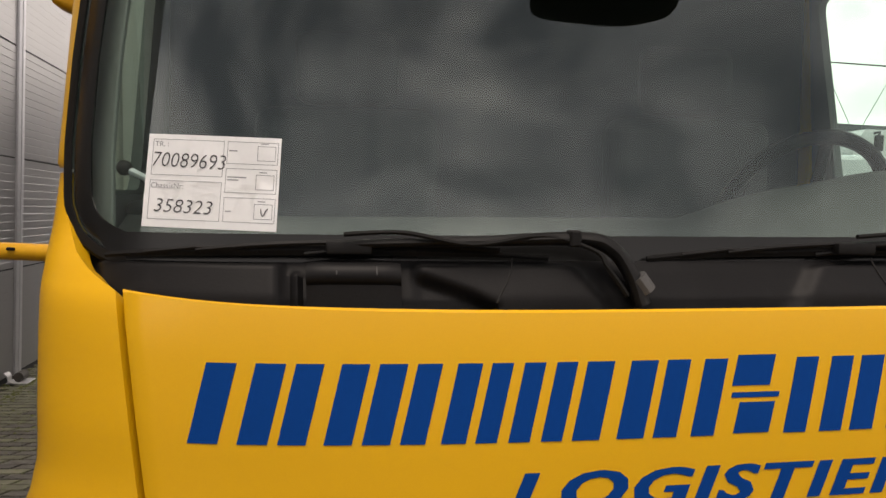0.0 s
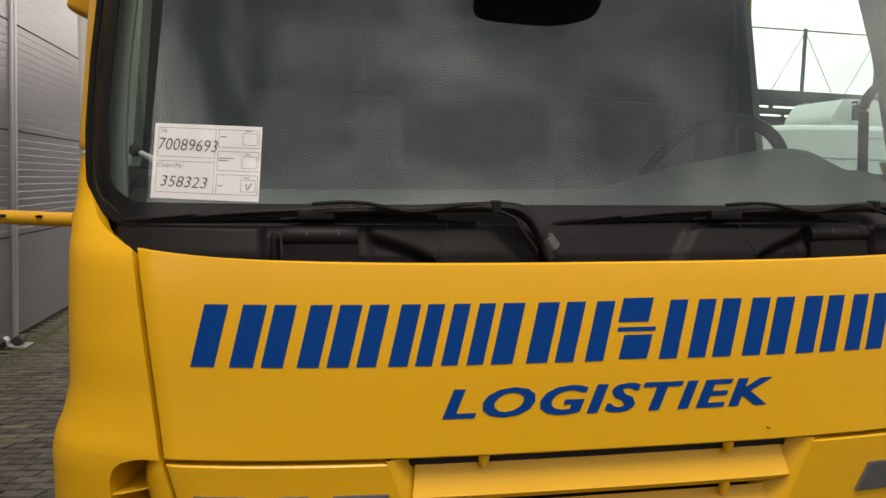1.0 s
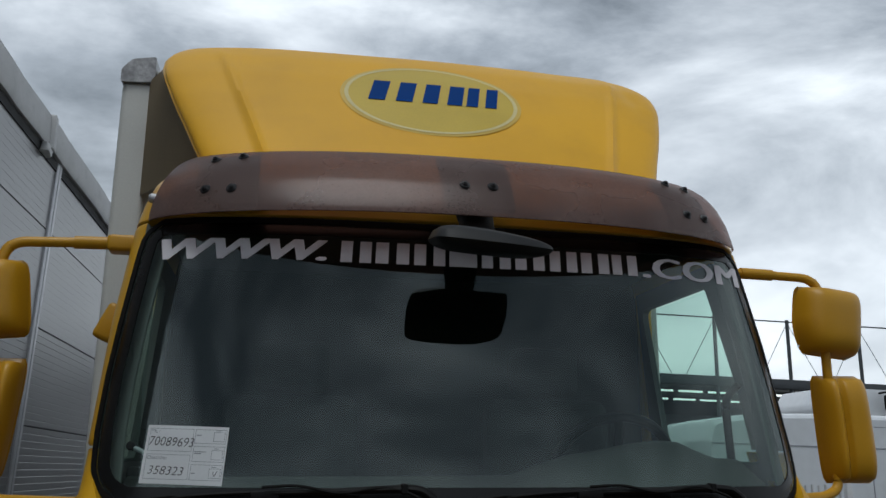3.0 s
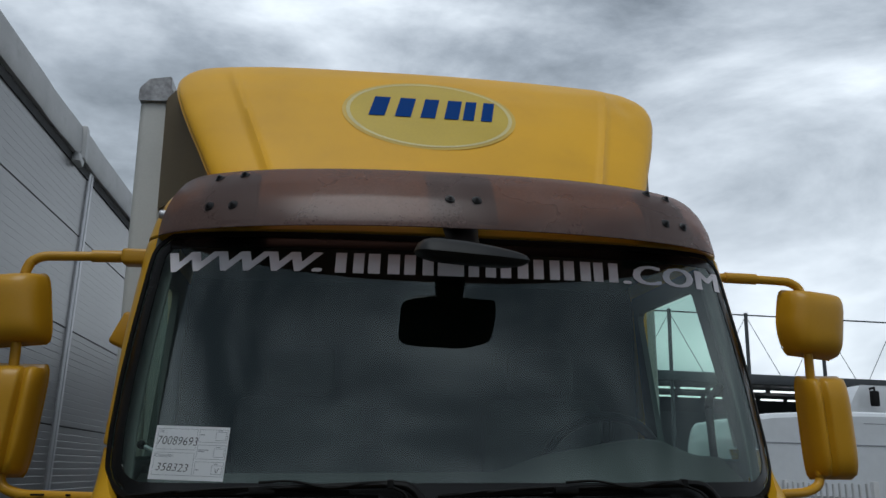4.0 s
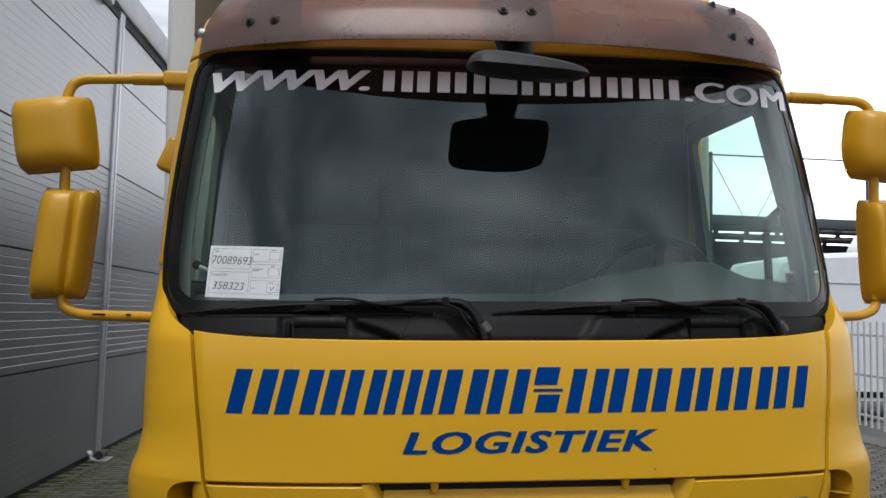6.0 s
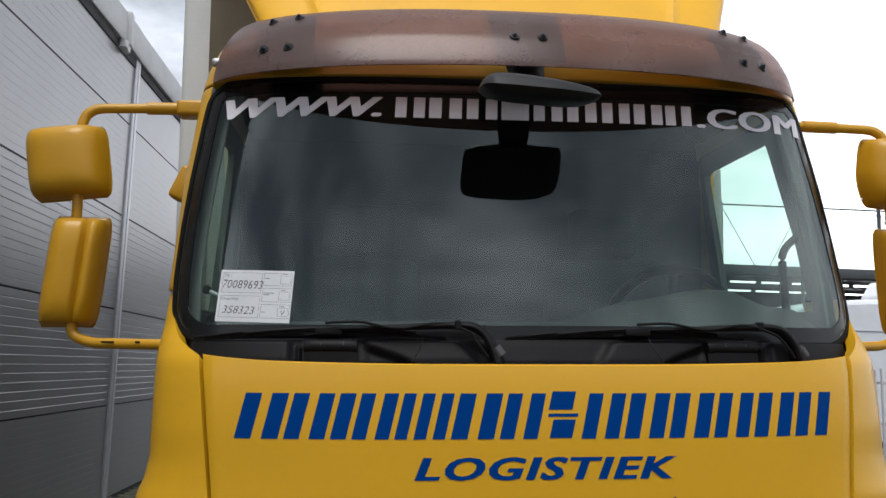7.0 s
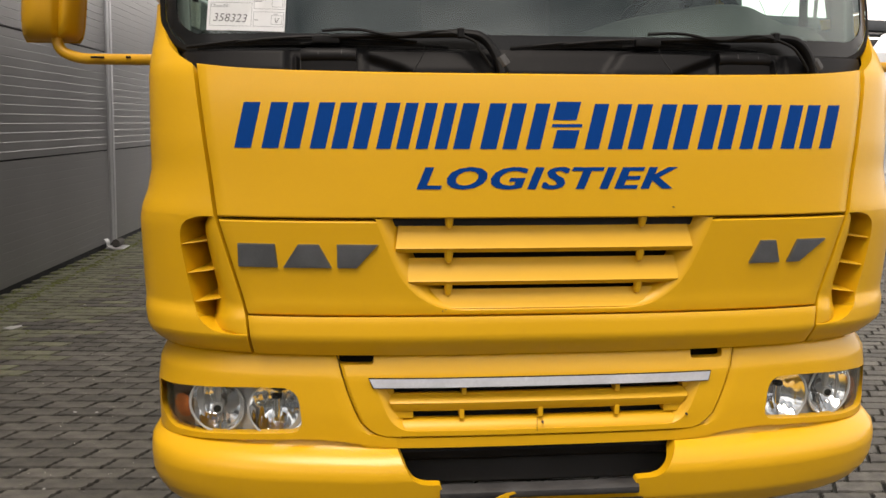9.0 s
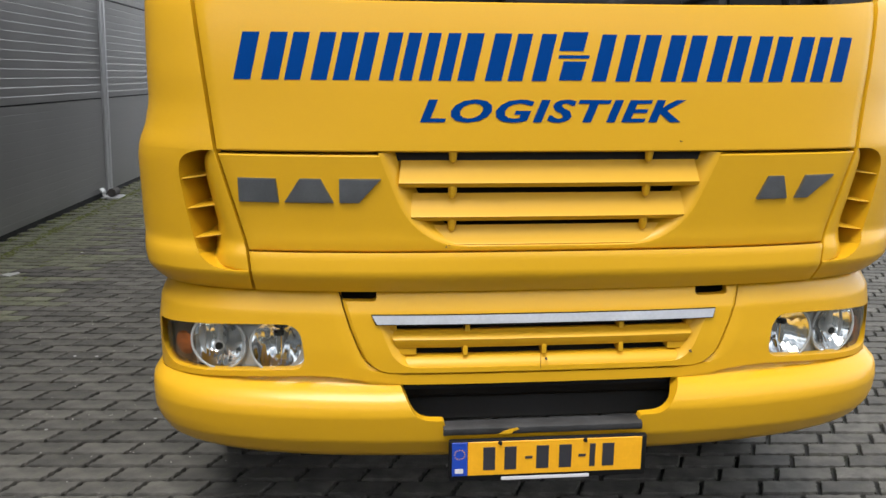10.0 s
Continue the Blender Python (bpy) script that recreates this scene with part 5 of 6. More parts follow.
# side mirrors on tubular arms
def side_mirror(side):
    s = side
    X = 1.40 if s < 0 else 1.372
    arm = part("mirror_arm", tube(bmesh.new(), round_path([(s * 1.02, 0.47, 2.385), (s * 1.12, 0.47, 2.385), (s * (X - 0.03), 0.45, 2.372), (s * X, 0.44, 2.33), (s * X, 0.44, 2.20), (s * X, 0.44, 1.80), (s * X, 0.44, 1.63), (s * (X - 0.07), 0.42, 1.605), (s * 1.06, 0.33, 1.60)], 0.035, 5), 0.0165, 12), YELLOW_OLD, truck, "yellow tubular mirror arm with two mirror housings")
    reach = 1.10 if s < 0 else 1.045
    part("arm_bracket", boxed(min(s * 1.0, s * reach), max(s * 1.0, s * reach), 0.43, 0.51, 2.355, 2.408, 0.012, 3), YELLOW_OLD, arm)
    part("arm_sleeve", tube(bmesh.new(), [(s * 1.08, 0.47, 2.385), (s * 1.20, 0.463, 2.381)], 0.021, 12), YELLOW_OLD, arm)
    part("arm_bracket", boxed(min(s * 1.02, s * 1.09), max(s * 1.02, s * 1.09), 0.30, 0.37, 1.555, 1.625, 0.012, 3), YELLOW_OLD, arm)
    sizes = ((0.254, 0.236, 2.190, 0.047), (0.178, 0.356, 1.836, 0.0)) if s < 0 else ((0.250, 0.244, 2.214, 0.034), (0.178, 0.370, 1.835, 0.054))
    for name, (w, h, z, dx), d, turn, lean, roll in (("upper_housing", sizes[0], 0.115, 6, 0.05, 5), ("lower_housing", sizes[1], 0.115, -8, -0.10 if s < 0 else -0.04, 0)):
        m = pose(s * (X + dx), 0.43, z, 0, s * roll, s * turn)

        def shell_of(y_front, y_back, grow, ridge):
            bm = bmesh.new()
            rows = []
            for j in range(25):
                v = -1 + 2 * j / 24
                end = (1 - abs(v) ** 4.5) ** 0.5
                row = []
                for i in range(33):
                    q = -1 + 2 * i / 32
                    side_fall = (1 - abs(q) ** 3.6) ** 0.55
                    y = y_back + (y_front - y_back) * max(0.0, side_fall * (0.35 + 0.65 * end) * (1 if end > 0 else 0))
                    if ridge:
                        y += 0.020 * math.exp(-((q - 0.30) / 0.10) ** 2) * end - 0.006 * math.exp(-((q - 0.62) / 0.16) ** 2) * end
                    x = q * (w / 2 + grow) * (0.84 + 0.16 * end)
                    if s > 0 and name == "upper_housing" and q > 0 and v < 0:
                        x *= 1 - 0.30 * (-v) ** 1.6
                    zz = v * (h / 2 + grow)
                    row.append(bm.verts.new(m @ Vector((-s * x + s * lean * zz, y, zz))))
                rows.append(row)
            for a, b in zip(rows, rows[1:]):
                for i in range(32):
                    bm.faces.new((a[i], a[i + 1], b[i + 1], b[i]))
            rim_loop = rows[0] + [r[-1] for r in rows[1:-1]] + rows[-1][::-1] + [r[0] for r in rows[-2:0:-1]]
            bm.faces.new(rim_loop)
            return bm

        part(name, shell_of(-d / 2, d * 0.38, 0.0, name == "lower_housing"), YELLOW_OLD, arm, "yellow plastic mirror housing", 50)
        part("housing_rim", shell_of(d * 0.12, d / 2, 0.003, False), YELLOW_OLD, arm, "", 50)
        g = boxed(-w / 2 + 0.02, w / 2 - 0.02, d / 2 - 0.006, d / 2 + 0.003, -h / 2 + 0.02, h / 2 - 0.02, 0.002, 1)
        bmesh.ops.transform(g, matrix=m, verts=g.verts)
        part("mirror_glass", g, REFLECTOR, arm)


side_mirror(1)
side_mirror(-1)
for x0, x1 in ((-1.285, -1.245), (-1.175, -1.160)):
    ym = 0.33 + ((-x0 - x1) / 2 - 1.06) * 0.29
    part("scuff", boxed(x0, x1, ym - 0.0185, ym - 0.012, 1.605, 1.611, 0.002, 2), RUBBER, truck)
# kerb mirror on the near-side door
kerb = boxed(-0.035, 0.035, -0.04, 0.04, -0.06, 0.06, 0.015, 3)
bmesh.ops.transform(kerb, matrix=pose(-1.075, 0.52, 2.135, 0, 25, 0), verts=kerb.verts)
part("kerb_mirror", kerb, YELLOW_OLD, truck, "small yellow kerb mirror on the door")

# ---------------------------------------------------------------- roof deflector and cargo box
DEF = Shell([(2.66, 0.47), (2.77, 0.545), (2.93, 0.665), (3.08, 0.78), (3.225, 0.90), (3.36, 1.03), (3.44, 1.13), (3.50, 1.25), (3.53, 1.38)], [(2.66, 0.815), (2.77, 0.87), (2.9, 0.928), (3.0, 0.975), (3.1, 1.018), (3.2, 1.058), (3.28, 1.082), (3.34, 1.085), (3.40, 1.07), (3.45, 1.04), (3.49, 0.995), (3.53, 0.92)], 0.15, 2.6, 0.0)


# cab yellow again, its tone and gloss retuned for skylight on this slope
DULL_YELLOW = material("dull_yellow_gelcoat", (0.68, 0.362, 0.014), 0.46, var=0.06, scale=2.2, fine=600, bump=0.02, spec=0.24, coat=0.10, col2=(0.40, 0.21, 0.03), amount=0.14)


def ribs(u, v):
    z = 2.66 + 0.87 * v
    x = abs(DEF.base((2 * u - 1) * rad90, z).x + 0.0)
    fade = max(0.0, min(1.0, (3.44 - z) / 0.16))
    right = DEF.base((2 * u - 1) * rad90, z).x
    dent = -0.010 * math.exp(-((right - 0.93) / 0.05) ** 2 - ((z - 3.30) / 0.10) ** 2) + 0.006 * math.exp(-((right - 0.84) / 0.04) ** 2 - ((z - 3.36) / 0.07) ** 2)
    dent += -0.005 * math.exp(-((right - 0.62) / 0.10) ** 2 - ((z - 3.42) / 0.05) ** 2) + 0.0012 * math.sin(right * 9.0 + 3.0 * z) * math.sin(7.0 * z)
    return dent + 0.014 * fade * math.exp(-((x - interp(z, [(2.7, 0.625), (3.45, 0.88)])) / 0.014) ** 2)


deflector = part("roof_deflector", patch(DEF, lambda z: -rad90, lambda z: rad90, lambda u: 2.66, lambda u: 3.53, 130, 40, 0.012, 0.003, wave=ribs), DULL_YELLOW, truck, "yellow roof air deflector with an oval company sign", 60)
FLANK = material("dull_tan_inner_panel", (0.32, 0.26, 0.17), 0.6, var=0.08, scale=3)
for s in (-1, 1):
    bm = bmesh.new()
    g = []
    for j in range(15):
        t = j / 14
        z = 2.74 + 0.60 * t
        a = DEF.at(s * rad90, z, -0.014)
        b = Vector((s * 1.19, 1.41, 2.82 + 0.54 * t))
        g.append([bm.verts.new(a.lerp(b, i / 4)) for i in range(5)])
    for a, b in zip(g, g[1:]):
        for i in range(4):
            bm.faces.new((a[i], a[i + 1], b[i + 1], b[i]))
    bmesh.ops.solidify(bm, geom=list(bm.faces), thickness=0.01)
    part("deflector_flank", bm, FLANK, deflector, "dull tan side panel of the deflector")
    edge = [DEF.at(s * rad90, 2.70 + 0.80 * i / 24, -0.004) for i in range(25)]
    part("deflector_lip", tube(bmesh.new(), edge, 0.011, 8), YELLOW, deflector)

RING = material("pale_sign_ring", (0.56, 0.48, 0.22), 0.4, var=0.12, scale=4)
HALO = material("faded_green_sign_edge", (0.555, 0.37, 0.055), 0.4, var=0.05)
OVAL = material("faded_yellow_green_sign_field", (0.50, 0.355, 0.030), 0.38, var=0.05, scale=6)


def oval(rx, rz, off, thick, hole=None):
    bm = bmesh.new()
    n, m = 64, 6
    rings = []
    for j in range(m + 1):
        t = (hole if hole else 0.02) + (1 - (hole if hole else 0.02)) * j / m
        rings.append([bm.verts.new(DEF.xz(-0.005 + rx * t * math.cos(2 * math.pi * k / n), 3.118 + rz * t * math.sin(2 * math.pi * k / n), off)) for k in range(n)])
    for a, b in zip(rings, rings[1:]):
        for k in range(n):
            bm.faces.new((a[k], a[(k + 1) % n], b[(k + 1) % n], b[k]))
    if not hole:
        bm.faces.new(rings[0])
    return bm


sign = part("oval_sign", oval(0.335, 0.202, 0.003, 0.001), OVAL, deflector, "faded oval company sign with a pale ring")
part("sign_edge", oval(0.366, 0.224, 0.0022, 0.001, 0.90), HALO, deflector)
part("sign_ring", oval(0.350, 0.212, 0.004, 0.001, 0.955), RING, deflector)
name_bars(DEF, deflector, BLUE, -0.264, 3.082, 0.128, [(0.0, 0.175, 2), (0.215, 0.16, 2), (0.392, 0.125, 2)], 0.26, 0.006)

cargo = part("cargo_box", boxed(-1.298, 1.185, 1.42, 7.6, 0.95, 3.42, 0.015, 2), BOX_WHITE, truck, "off-white insulated cargo box")
for s, x_in, x_out in ((-1, -1.165, -1.306), (1, 1.045, 1.190)):
    part("corner_post", boxed(min(x_in, x_out), max(x_in, x_out), 1.40, 1.50, 0.93, 3.35, 0.03, 5), BOX_WHITE, cargo)
    cap = [(x_in, 3.345), (x_out + s * 0.004, 3.338), (x_out + s * 0.004, 3.40), (x_out - s * 0.040, 3.450), (x_in, 3.468)]
    part("corner_cap", prism(rounded(cap, 0.012, 4), 1.385, 1.53), BOX_GREY, cargo, "grey plastic corner cap")
part("chassis", boxed(-0.42, 0.42, 0.3, 7.4, 0.60, 0.88, 0.02, 2), VOID, truck, "dark chassis frame")


def wheel(x, y):
    """A wheel whose tyre meets the ground, whatever the lean of the body above it."""
    hub = 0.428 - ((LEAN @ Vector((x, y, 0.428))).z - 0.428)
    bm = bmesh.new()
    prof = [(0.20, -0.10), (0.36, -0.12), (0.415, -0.10), (0.425, -0.05), (0.425, 0.05), (0.415, 0.10), (0.36, 0.12), (0.20, 0.10)]
    rings = [[bm.verts.new((x + w, y + r * math.cos(2 * math.pi * k / 40), hub + r * math.sin(2 * math.pi * k / 40))) for r, w in prof] for k in range(40)]
    m = len(prof)
    for i in range(40):
        a, b = rings[i], rings[(i + 1) % 40]
        for k in range(m):
            bm.faces.new((a[k], a[(k + 1) % m], b[(k + 1) % m], b[k]))
    w = part("wheel", bm, RUBBER, truck, "black truck tyre on a steel rim")
    bm = bmesh.new()
    tube(bm, [(x - 0.09, y, hub), (x + 0.09, y, hub)], 0.205, 24)
    part("rim", bm, POST_GREY, w)


for x, y in ((-0.9, 0.75), (0.9, 0.75), (-0.88, 5.2), (0.88, 5.2)):
    wheel(x, y)

truck.matrix_world = LEAN

# ---------------------------------------------------------------- paper card taped inside the glass
card = thing("inspection_card", "white paper card with handwritten numbers on the windscreen", "card")
card.matrix_world = LEAN
ca = Vector((-0.882, 0.0, 1.664))


def card_at(x, z, off=0.0):
    """A place on the card, x 0 to 0.21 and z 0 to 0.148, which leans with the glass and tilts a little."""
    xx, zz = ca.x + x * 0.98 + z * 0.055, ca.z + z * 0.99 - x * 0.029
    p = SCREEN.xz(xx, zz, 0.0035 + off)
    return p


def card_strip(x0, x1, z0, z1, off, bm=None, n=8):
    bm = bm or bmesh.new()
    g = [[bm.verts.new(card_at(x0 + (x1 - x0) * i / n, z0 + (z1 - z0) * j / 2, off)) for i in range(n + 1)] for j in range(3)]
    for a, b in zip(g, g[1:]):
        for i in range(n):
            bm.faces.new((a[i], a[i + 1], b[i + 1], b[i]))
    return bm


sheet = card_strip(0, 0.212, 0, 0.148, 0.0, n=14)
bmesh.ops.solidify(sheet, geom=list(sheet.faces), thickness=0.0006)
part("paper_sheet", sheet, PAPER, card)


def frame_lines(x0, x1, z0, z1, w=0.0009):
    bm = bmesh.new()
    for a in ((x0, x1, z0, z0 + w), (x0, x1, z1 - w, z1), (x0, x0 + w, z0, z1), (x1 - w, x1, z0, z1)):
        card_strip(*a, 0.0006, bm, 4)
    return bm


for a in ((0.008, 0.122, 0.082, 0.140), (0.008, 0.122, 0.012, 0.074), (0.127, 0.208, 0.104, 0.140), (0.127, 0.208, 0.058, 0.097), (0.127, 0.208, 0.012, 0.051)):
    part("printed_box", frame_lines(*a), GREY_INK, card)
for z in (0.110, 0.064, 0.018):
    part("tick_box", frame_lines(0.175, 0.204, z, z + 0.024), GREY_INK, card)
    part("small_print", card_strip(0.180, 0.192, z + 0.027, z + 0.0285, 0.0006), GREY_INK, card)
for x1, z in ((0.143, 0.124), (0.160, 0.082), (0.148, 0.0775), (0.140, 0.028)):
    part("small_print", card_strip(0.130, x1, z, z + 0.002, 0.0006), GREY_INK, card)
part("printed_words", letters("TR. :", 0, 0.0, lambda x, z: card_at(0.011 + x, 0.128 + z, 0.0007), 0.022, 0.008), GREY_INK, card)
part("printed_words", letters("ChassisNr:", 0, 0.0, lambda x, z: card_at(0.010 + x, 0.061 + z, 0.0007), 0.052, 0.009), GREY_INK, card)
part("handwriting", letters("70089693", 0.16, -0.012, lambda x, z: card_at(0.010 + x, 0.096 + z - 0.02 * x, 0.0008), 0.116, 0.023), INK, card, "black handwritten number")
part("handwriting", letters("358323", 0.22, -0.012, lambda x, z: card_at(0.018 + x, 0.024 + z - 0.02 * x, 0.0008), 0.092, 0.021), INK, card, "black handwritten number")
tick = smooth_path([card_at(0.186, 0.034, 0.001), card_at(0.187, 0.026, 0.001), card_at(0.190, 0.024, 0.001), card_at(0.194, 0.032, 0.001), card_at(0.197, 0.035, 0.001)], 4)
part("handwriting", tube(bmesh.new(), tick, 0.0008, 5), INK, card)

# ---------------------------------------------------------------- the hall's side wall
WALL_K = 0.017
WALL_AT, WALL_TURN = (-3.318, 0.0), -math.degrees(math.atan(WALL_K))
WALL = pose(WALL_AT[0], WALL_AT[1], 0, 0, 0, WALL_TURN)
hall = thing("wall_west", "grey ribbed metal wall panels with dark joints", "wall", kind="structure")
hall.matrix_world = WALL
EAVE_Z, MODULE = 4.86, 1.018


def wall_panel(length, height, lines, deep=0.0042):
    """One flat sandwich panel with fine shadow lines, its face at x = 0, from y = 0 to length."""
    bm = bmesh.new()
    prof = [(0.006, -0.012), (0.009, 0.0)]
    for i in range(1, lines):
        z = height * i / lines
        prof += [(z - 0.007, 0.0), (z, -deep), (z + 0.0012, 0.0)]
    prof += [(height - 0.009, 0.0), (height - 0.006, -0.012)]
    a = [bm.verts.new((x, 0.0, z)) for z, x in prof]
    b = [bm.verts.new((x, length, z)) for z, x in prof]
    for i in range(len(prof) - 1):
        bm.faces.new((a[i], b[i], b[i + 1], a[i + 1]))
    for end in (a, b):
        tail = [bm.verts.new((-0.03, end[0].co.y, prof[-1][0])), bm.verts.new((-0.03, end[0].co.y, prof[0][0]))]
        bm.faces.new(end + tail)
    return bm


POST_Y, BAY = 7.04, 6.0
plain = finish("wall_panel", wall_panel(BAY - 0.05, MODULE - 0.035, 14, 0.0012), WALL_GREY, hall, angle=3)
plain.location = (0, POST_Y - BAY + 0.025, 0.035)
lined = finish("wall_panel", wall_panel(BAY - 0.05, MODULE, 14), WALL_GREY, hall, angle=3)
lined.location = (0, POST_Y - BAY + 0.025, MODULE)
faint = finish("wall_panel", wall_panel(BAY - 0.05, MODULE, 14, 0.0011), WALL_GREY, hall, angle=3)
faint.location = (0, POST_Y - BAY + 0.025, 3 * MODULE)
CORNER_Y = -1.80
short = [finish("wall_panel", wall_panel(POST_Y - BAY - 0.025 - CORNER_Y, h, 14, d), WALL_GREY, hall, angle=3) for h, d in ((MODULE - 0.035, 0.0012), (MODULE, 0.0042), (MODULE, 0.0042), (MODULE, 0.0011), (MODULE, 0.0011))]
for row, ob in enumerate(short):
    ob.location = (0, CORNER_Y, row * MODULE if row else 0.035)
for bay in range(-1, 5):
    for row in range(5):
        if bay == -1 and row in (0, 1, 3):
            continue
        h = new("wall_panel", (plain, lined, lined, faint, faint)[row].data)
        h.parent = hall
        h.location = (0, POST_Y + bay * BAY + 0.025, row * MODULE if row else 0.035)
for bay in range(-1, 6):
    y = POST_Y + bay * BAY
    bm = bmesh.new()
    box(bm, -0.01, 0.022, y - 0.085, y + 0.085, 0.02, EAVE_Z, 0.006, 2)
    box(bm, 0.018, 0.03, y - 0.012, y + 0.012, 0.02, EAVE_Z, 0.003, 1)
    part("cover_strip", bm, POST_GREY, hall, "pale grey steel cover strip")
part("wall_core", boxed(-0.25, -0.013, CORNER_Y, 36.0, -0.02, EAVE_Z + 0.05), WALL_JOINT, hall, "dark joint backing")
bm = bmesh.new()
prev = None
for i in range(121):
    y = CORNER_Y + (36.0 - CORNER_Y) * i / 120
    w = 0.012 * noise.noise(Vector((y * 1.7, 0.3, 0))) + 0.006 * noise.noise(Vector((y * 6.0, 1.3, 0)))
    ring = [bm.verts.new((x, y, z)) for x, z in ((-0.25, EAVE_Z - 0.02), (0.05 + w, EAVE_Z - 0.03 + w), (0.075 + w, EAVE_Z + 0.02), (0.06 + w, EAVE_Z + 0.28 + w), (-0.02, EAVE_Z + 0.33), (-0.25, EAVE_Z + 0.33))]
    if prev:
        for k in range(6):
            bm.faces.new((prev[k], prev[(k + 1) % 6], ring[(k + 1) % 6], ring[k]))
    else:
        bm.faces.new(ring)
    prev = ring
bm.faces.new(prev[::-1])
# dark strip laid on the wall as the shadow below the flashing
part("eave_gap", boxed(-0.01, 0.016, CORNER_Y, 36.0, EAVE_Z - 0.13, EAVE_Z - 0.04), WALL_JOINT, hall, "dark strip standing for the shadow under the flashing")
part("eave_flashing", bm, EAVE, hall, "pale weathered flashing along the eaves")
bm = bmesh.new()
box(bm, 0.03, 0.105, 6.38, 6.52, EAVE_Z - 0.08, EAVE_Z + 0.30, 0.02, 3)
box(bm, 0.02, 0.09, 6.30, 6.50, EAVE_Z - 0.14, EAVE_Z - 0.02, 0.02, 3)
for v in bm.verts:
    v.co += Vector((0.02, 0.05, 0.035)) * noise.noise(v.co * 14.0)
part("flashing_joint", bm, EAVE, hall, "crumpled flashing joint")
part("hall_roof", boxed(-14.0, -0.2, CORNER_Y, 36.0, EAVE_Z + 0.1, EAVE_Z + 0.3), HALL_GREY, hall)
part("end_wall", boxed(-14.0, -0.26, CORNER_Y, CORNER_Y + 0.2, -0.02, EAVE_Z + 0.09), WALL_GREY, hall, "grey end wall of the hall")
foot = thing("post_foot", "dark anchor foot with a bent white plate beside the cover strip", "foot", at=(0, 0, 0))
foot.matrix_world = WALL
FY = POST_Y - 0.26
ANCHOR_GREY = material("dark_grey_steel", (0.050, 0.045, 0.040), 0.7, var=0.3, scale=25, fine=200, bump=0.4, col2=(0.10, 0.065, 0.04), amount=0.35)
part("base_plate", boxed(0.035, 0.215, FY - 0.13, FY + 0.13, 0.0, 0.012, 0.003, 1), POST_GREY, foot, "pale steel base plate")
bm = tube(bmesh.new(), [(0.125, FY - 0.07, 0.055), (0.125, FY + 0.10, 0.055)], 0.043, 14)
part("anchor_block", bm, ANCHOR_GREY, foot, "dark grey anchor block")
bm = bmesh.new()
prev = None
for i in range(9):
    t = i / 8
    x, z = 0.03 + 0.06 * t + 0.01 * math.sin(7 * t), 0.012 + 0.092 * (1 - t) ** 1.4
    ring = [bm.verts.new((x + k, FY - 0.17 + 0.03 * t + w, z + n)) for k, w, n in ((0, 0, 0), (0.006, 0, 0.004), (0.012, 0.11 - 0.05 * t, 0.004), (0.006, 0.11 - 0.05 * t, 0))]
    if prev:
        for k in range(4):
            bm.faces.new((prev[k], prev[(k + 1) % 4], ring[(k + 1) % 4], ring[k]))
    else:
        bm.faces.new(ring)
    prev = ring
bm.faces.new(prev[::-1])
part("bent_plate", bm, WHITE_STEEL, foot, "bent white plate")

# ---------------------------------------------------------------- far yard: canopy, masts, van, lorry, fence
canopy = thing("loading_canopy", "long dark steel canopy with lit tube lamps underneath", "canopy")
CY = 26.75
part("canopy_fascia", boxed(2.0, 60.0, CY, CY + 0.4, 5.11, 5.48, 0.02), DARK_STEEL, canopy)
part("canopy_roof", boxed(2.0, 60.0, CY + 0.4, CY + 16, 5.25, 5.42, 0.02), DARK_STEEL, canopy)
part("canopy_back_wall", boxed(2.0, 60.0, CY + 15.6, CY + 16, 0.0, 5.25, 0.02), HALL_GREY, canopy)
for i in range(9):
    x = 12.215 + (i - 2) * 3.035
    part("mast", tube(bmesh.new(), [(x, CY + 0.1, 0.0), (x, CY + 0.1, 7.78)], 0.07, 8), DARK_STEEL, canopy, "slim steel mast")
    for s in (-1, 1):
        part("stay_cable", tube(bmesh.new(), [(x, CY + 0.1, 7.66), (x + s * 1.25, CY + 0.1, 5.46)], 0.013, 5), DARK_STEEL, canopy)
part("tie_cable", tube(bmesh.new(), [(5, CY + 0.1, 7.68), (31, CY + 0.1, 7.72)], 0.03, 5), DARK_STEEL, canopy)
for row, (yy, zz, x0) in enumerate(((CY + 2.0, 5.05, 13.4), (CY + 5.0, 5.02, 14.6))):
    for i in range(-6, 22):
        x = x0 + i * 1.25
        part("tube_lamp", boxed(x, x + 1.0, yy, yy + 0.12, zz, zz + 0.07, 0.02, 2), TUBE, canopy, "lit white tube lamp")


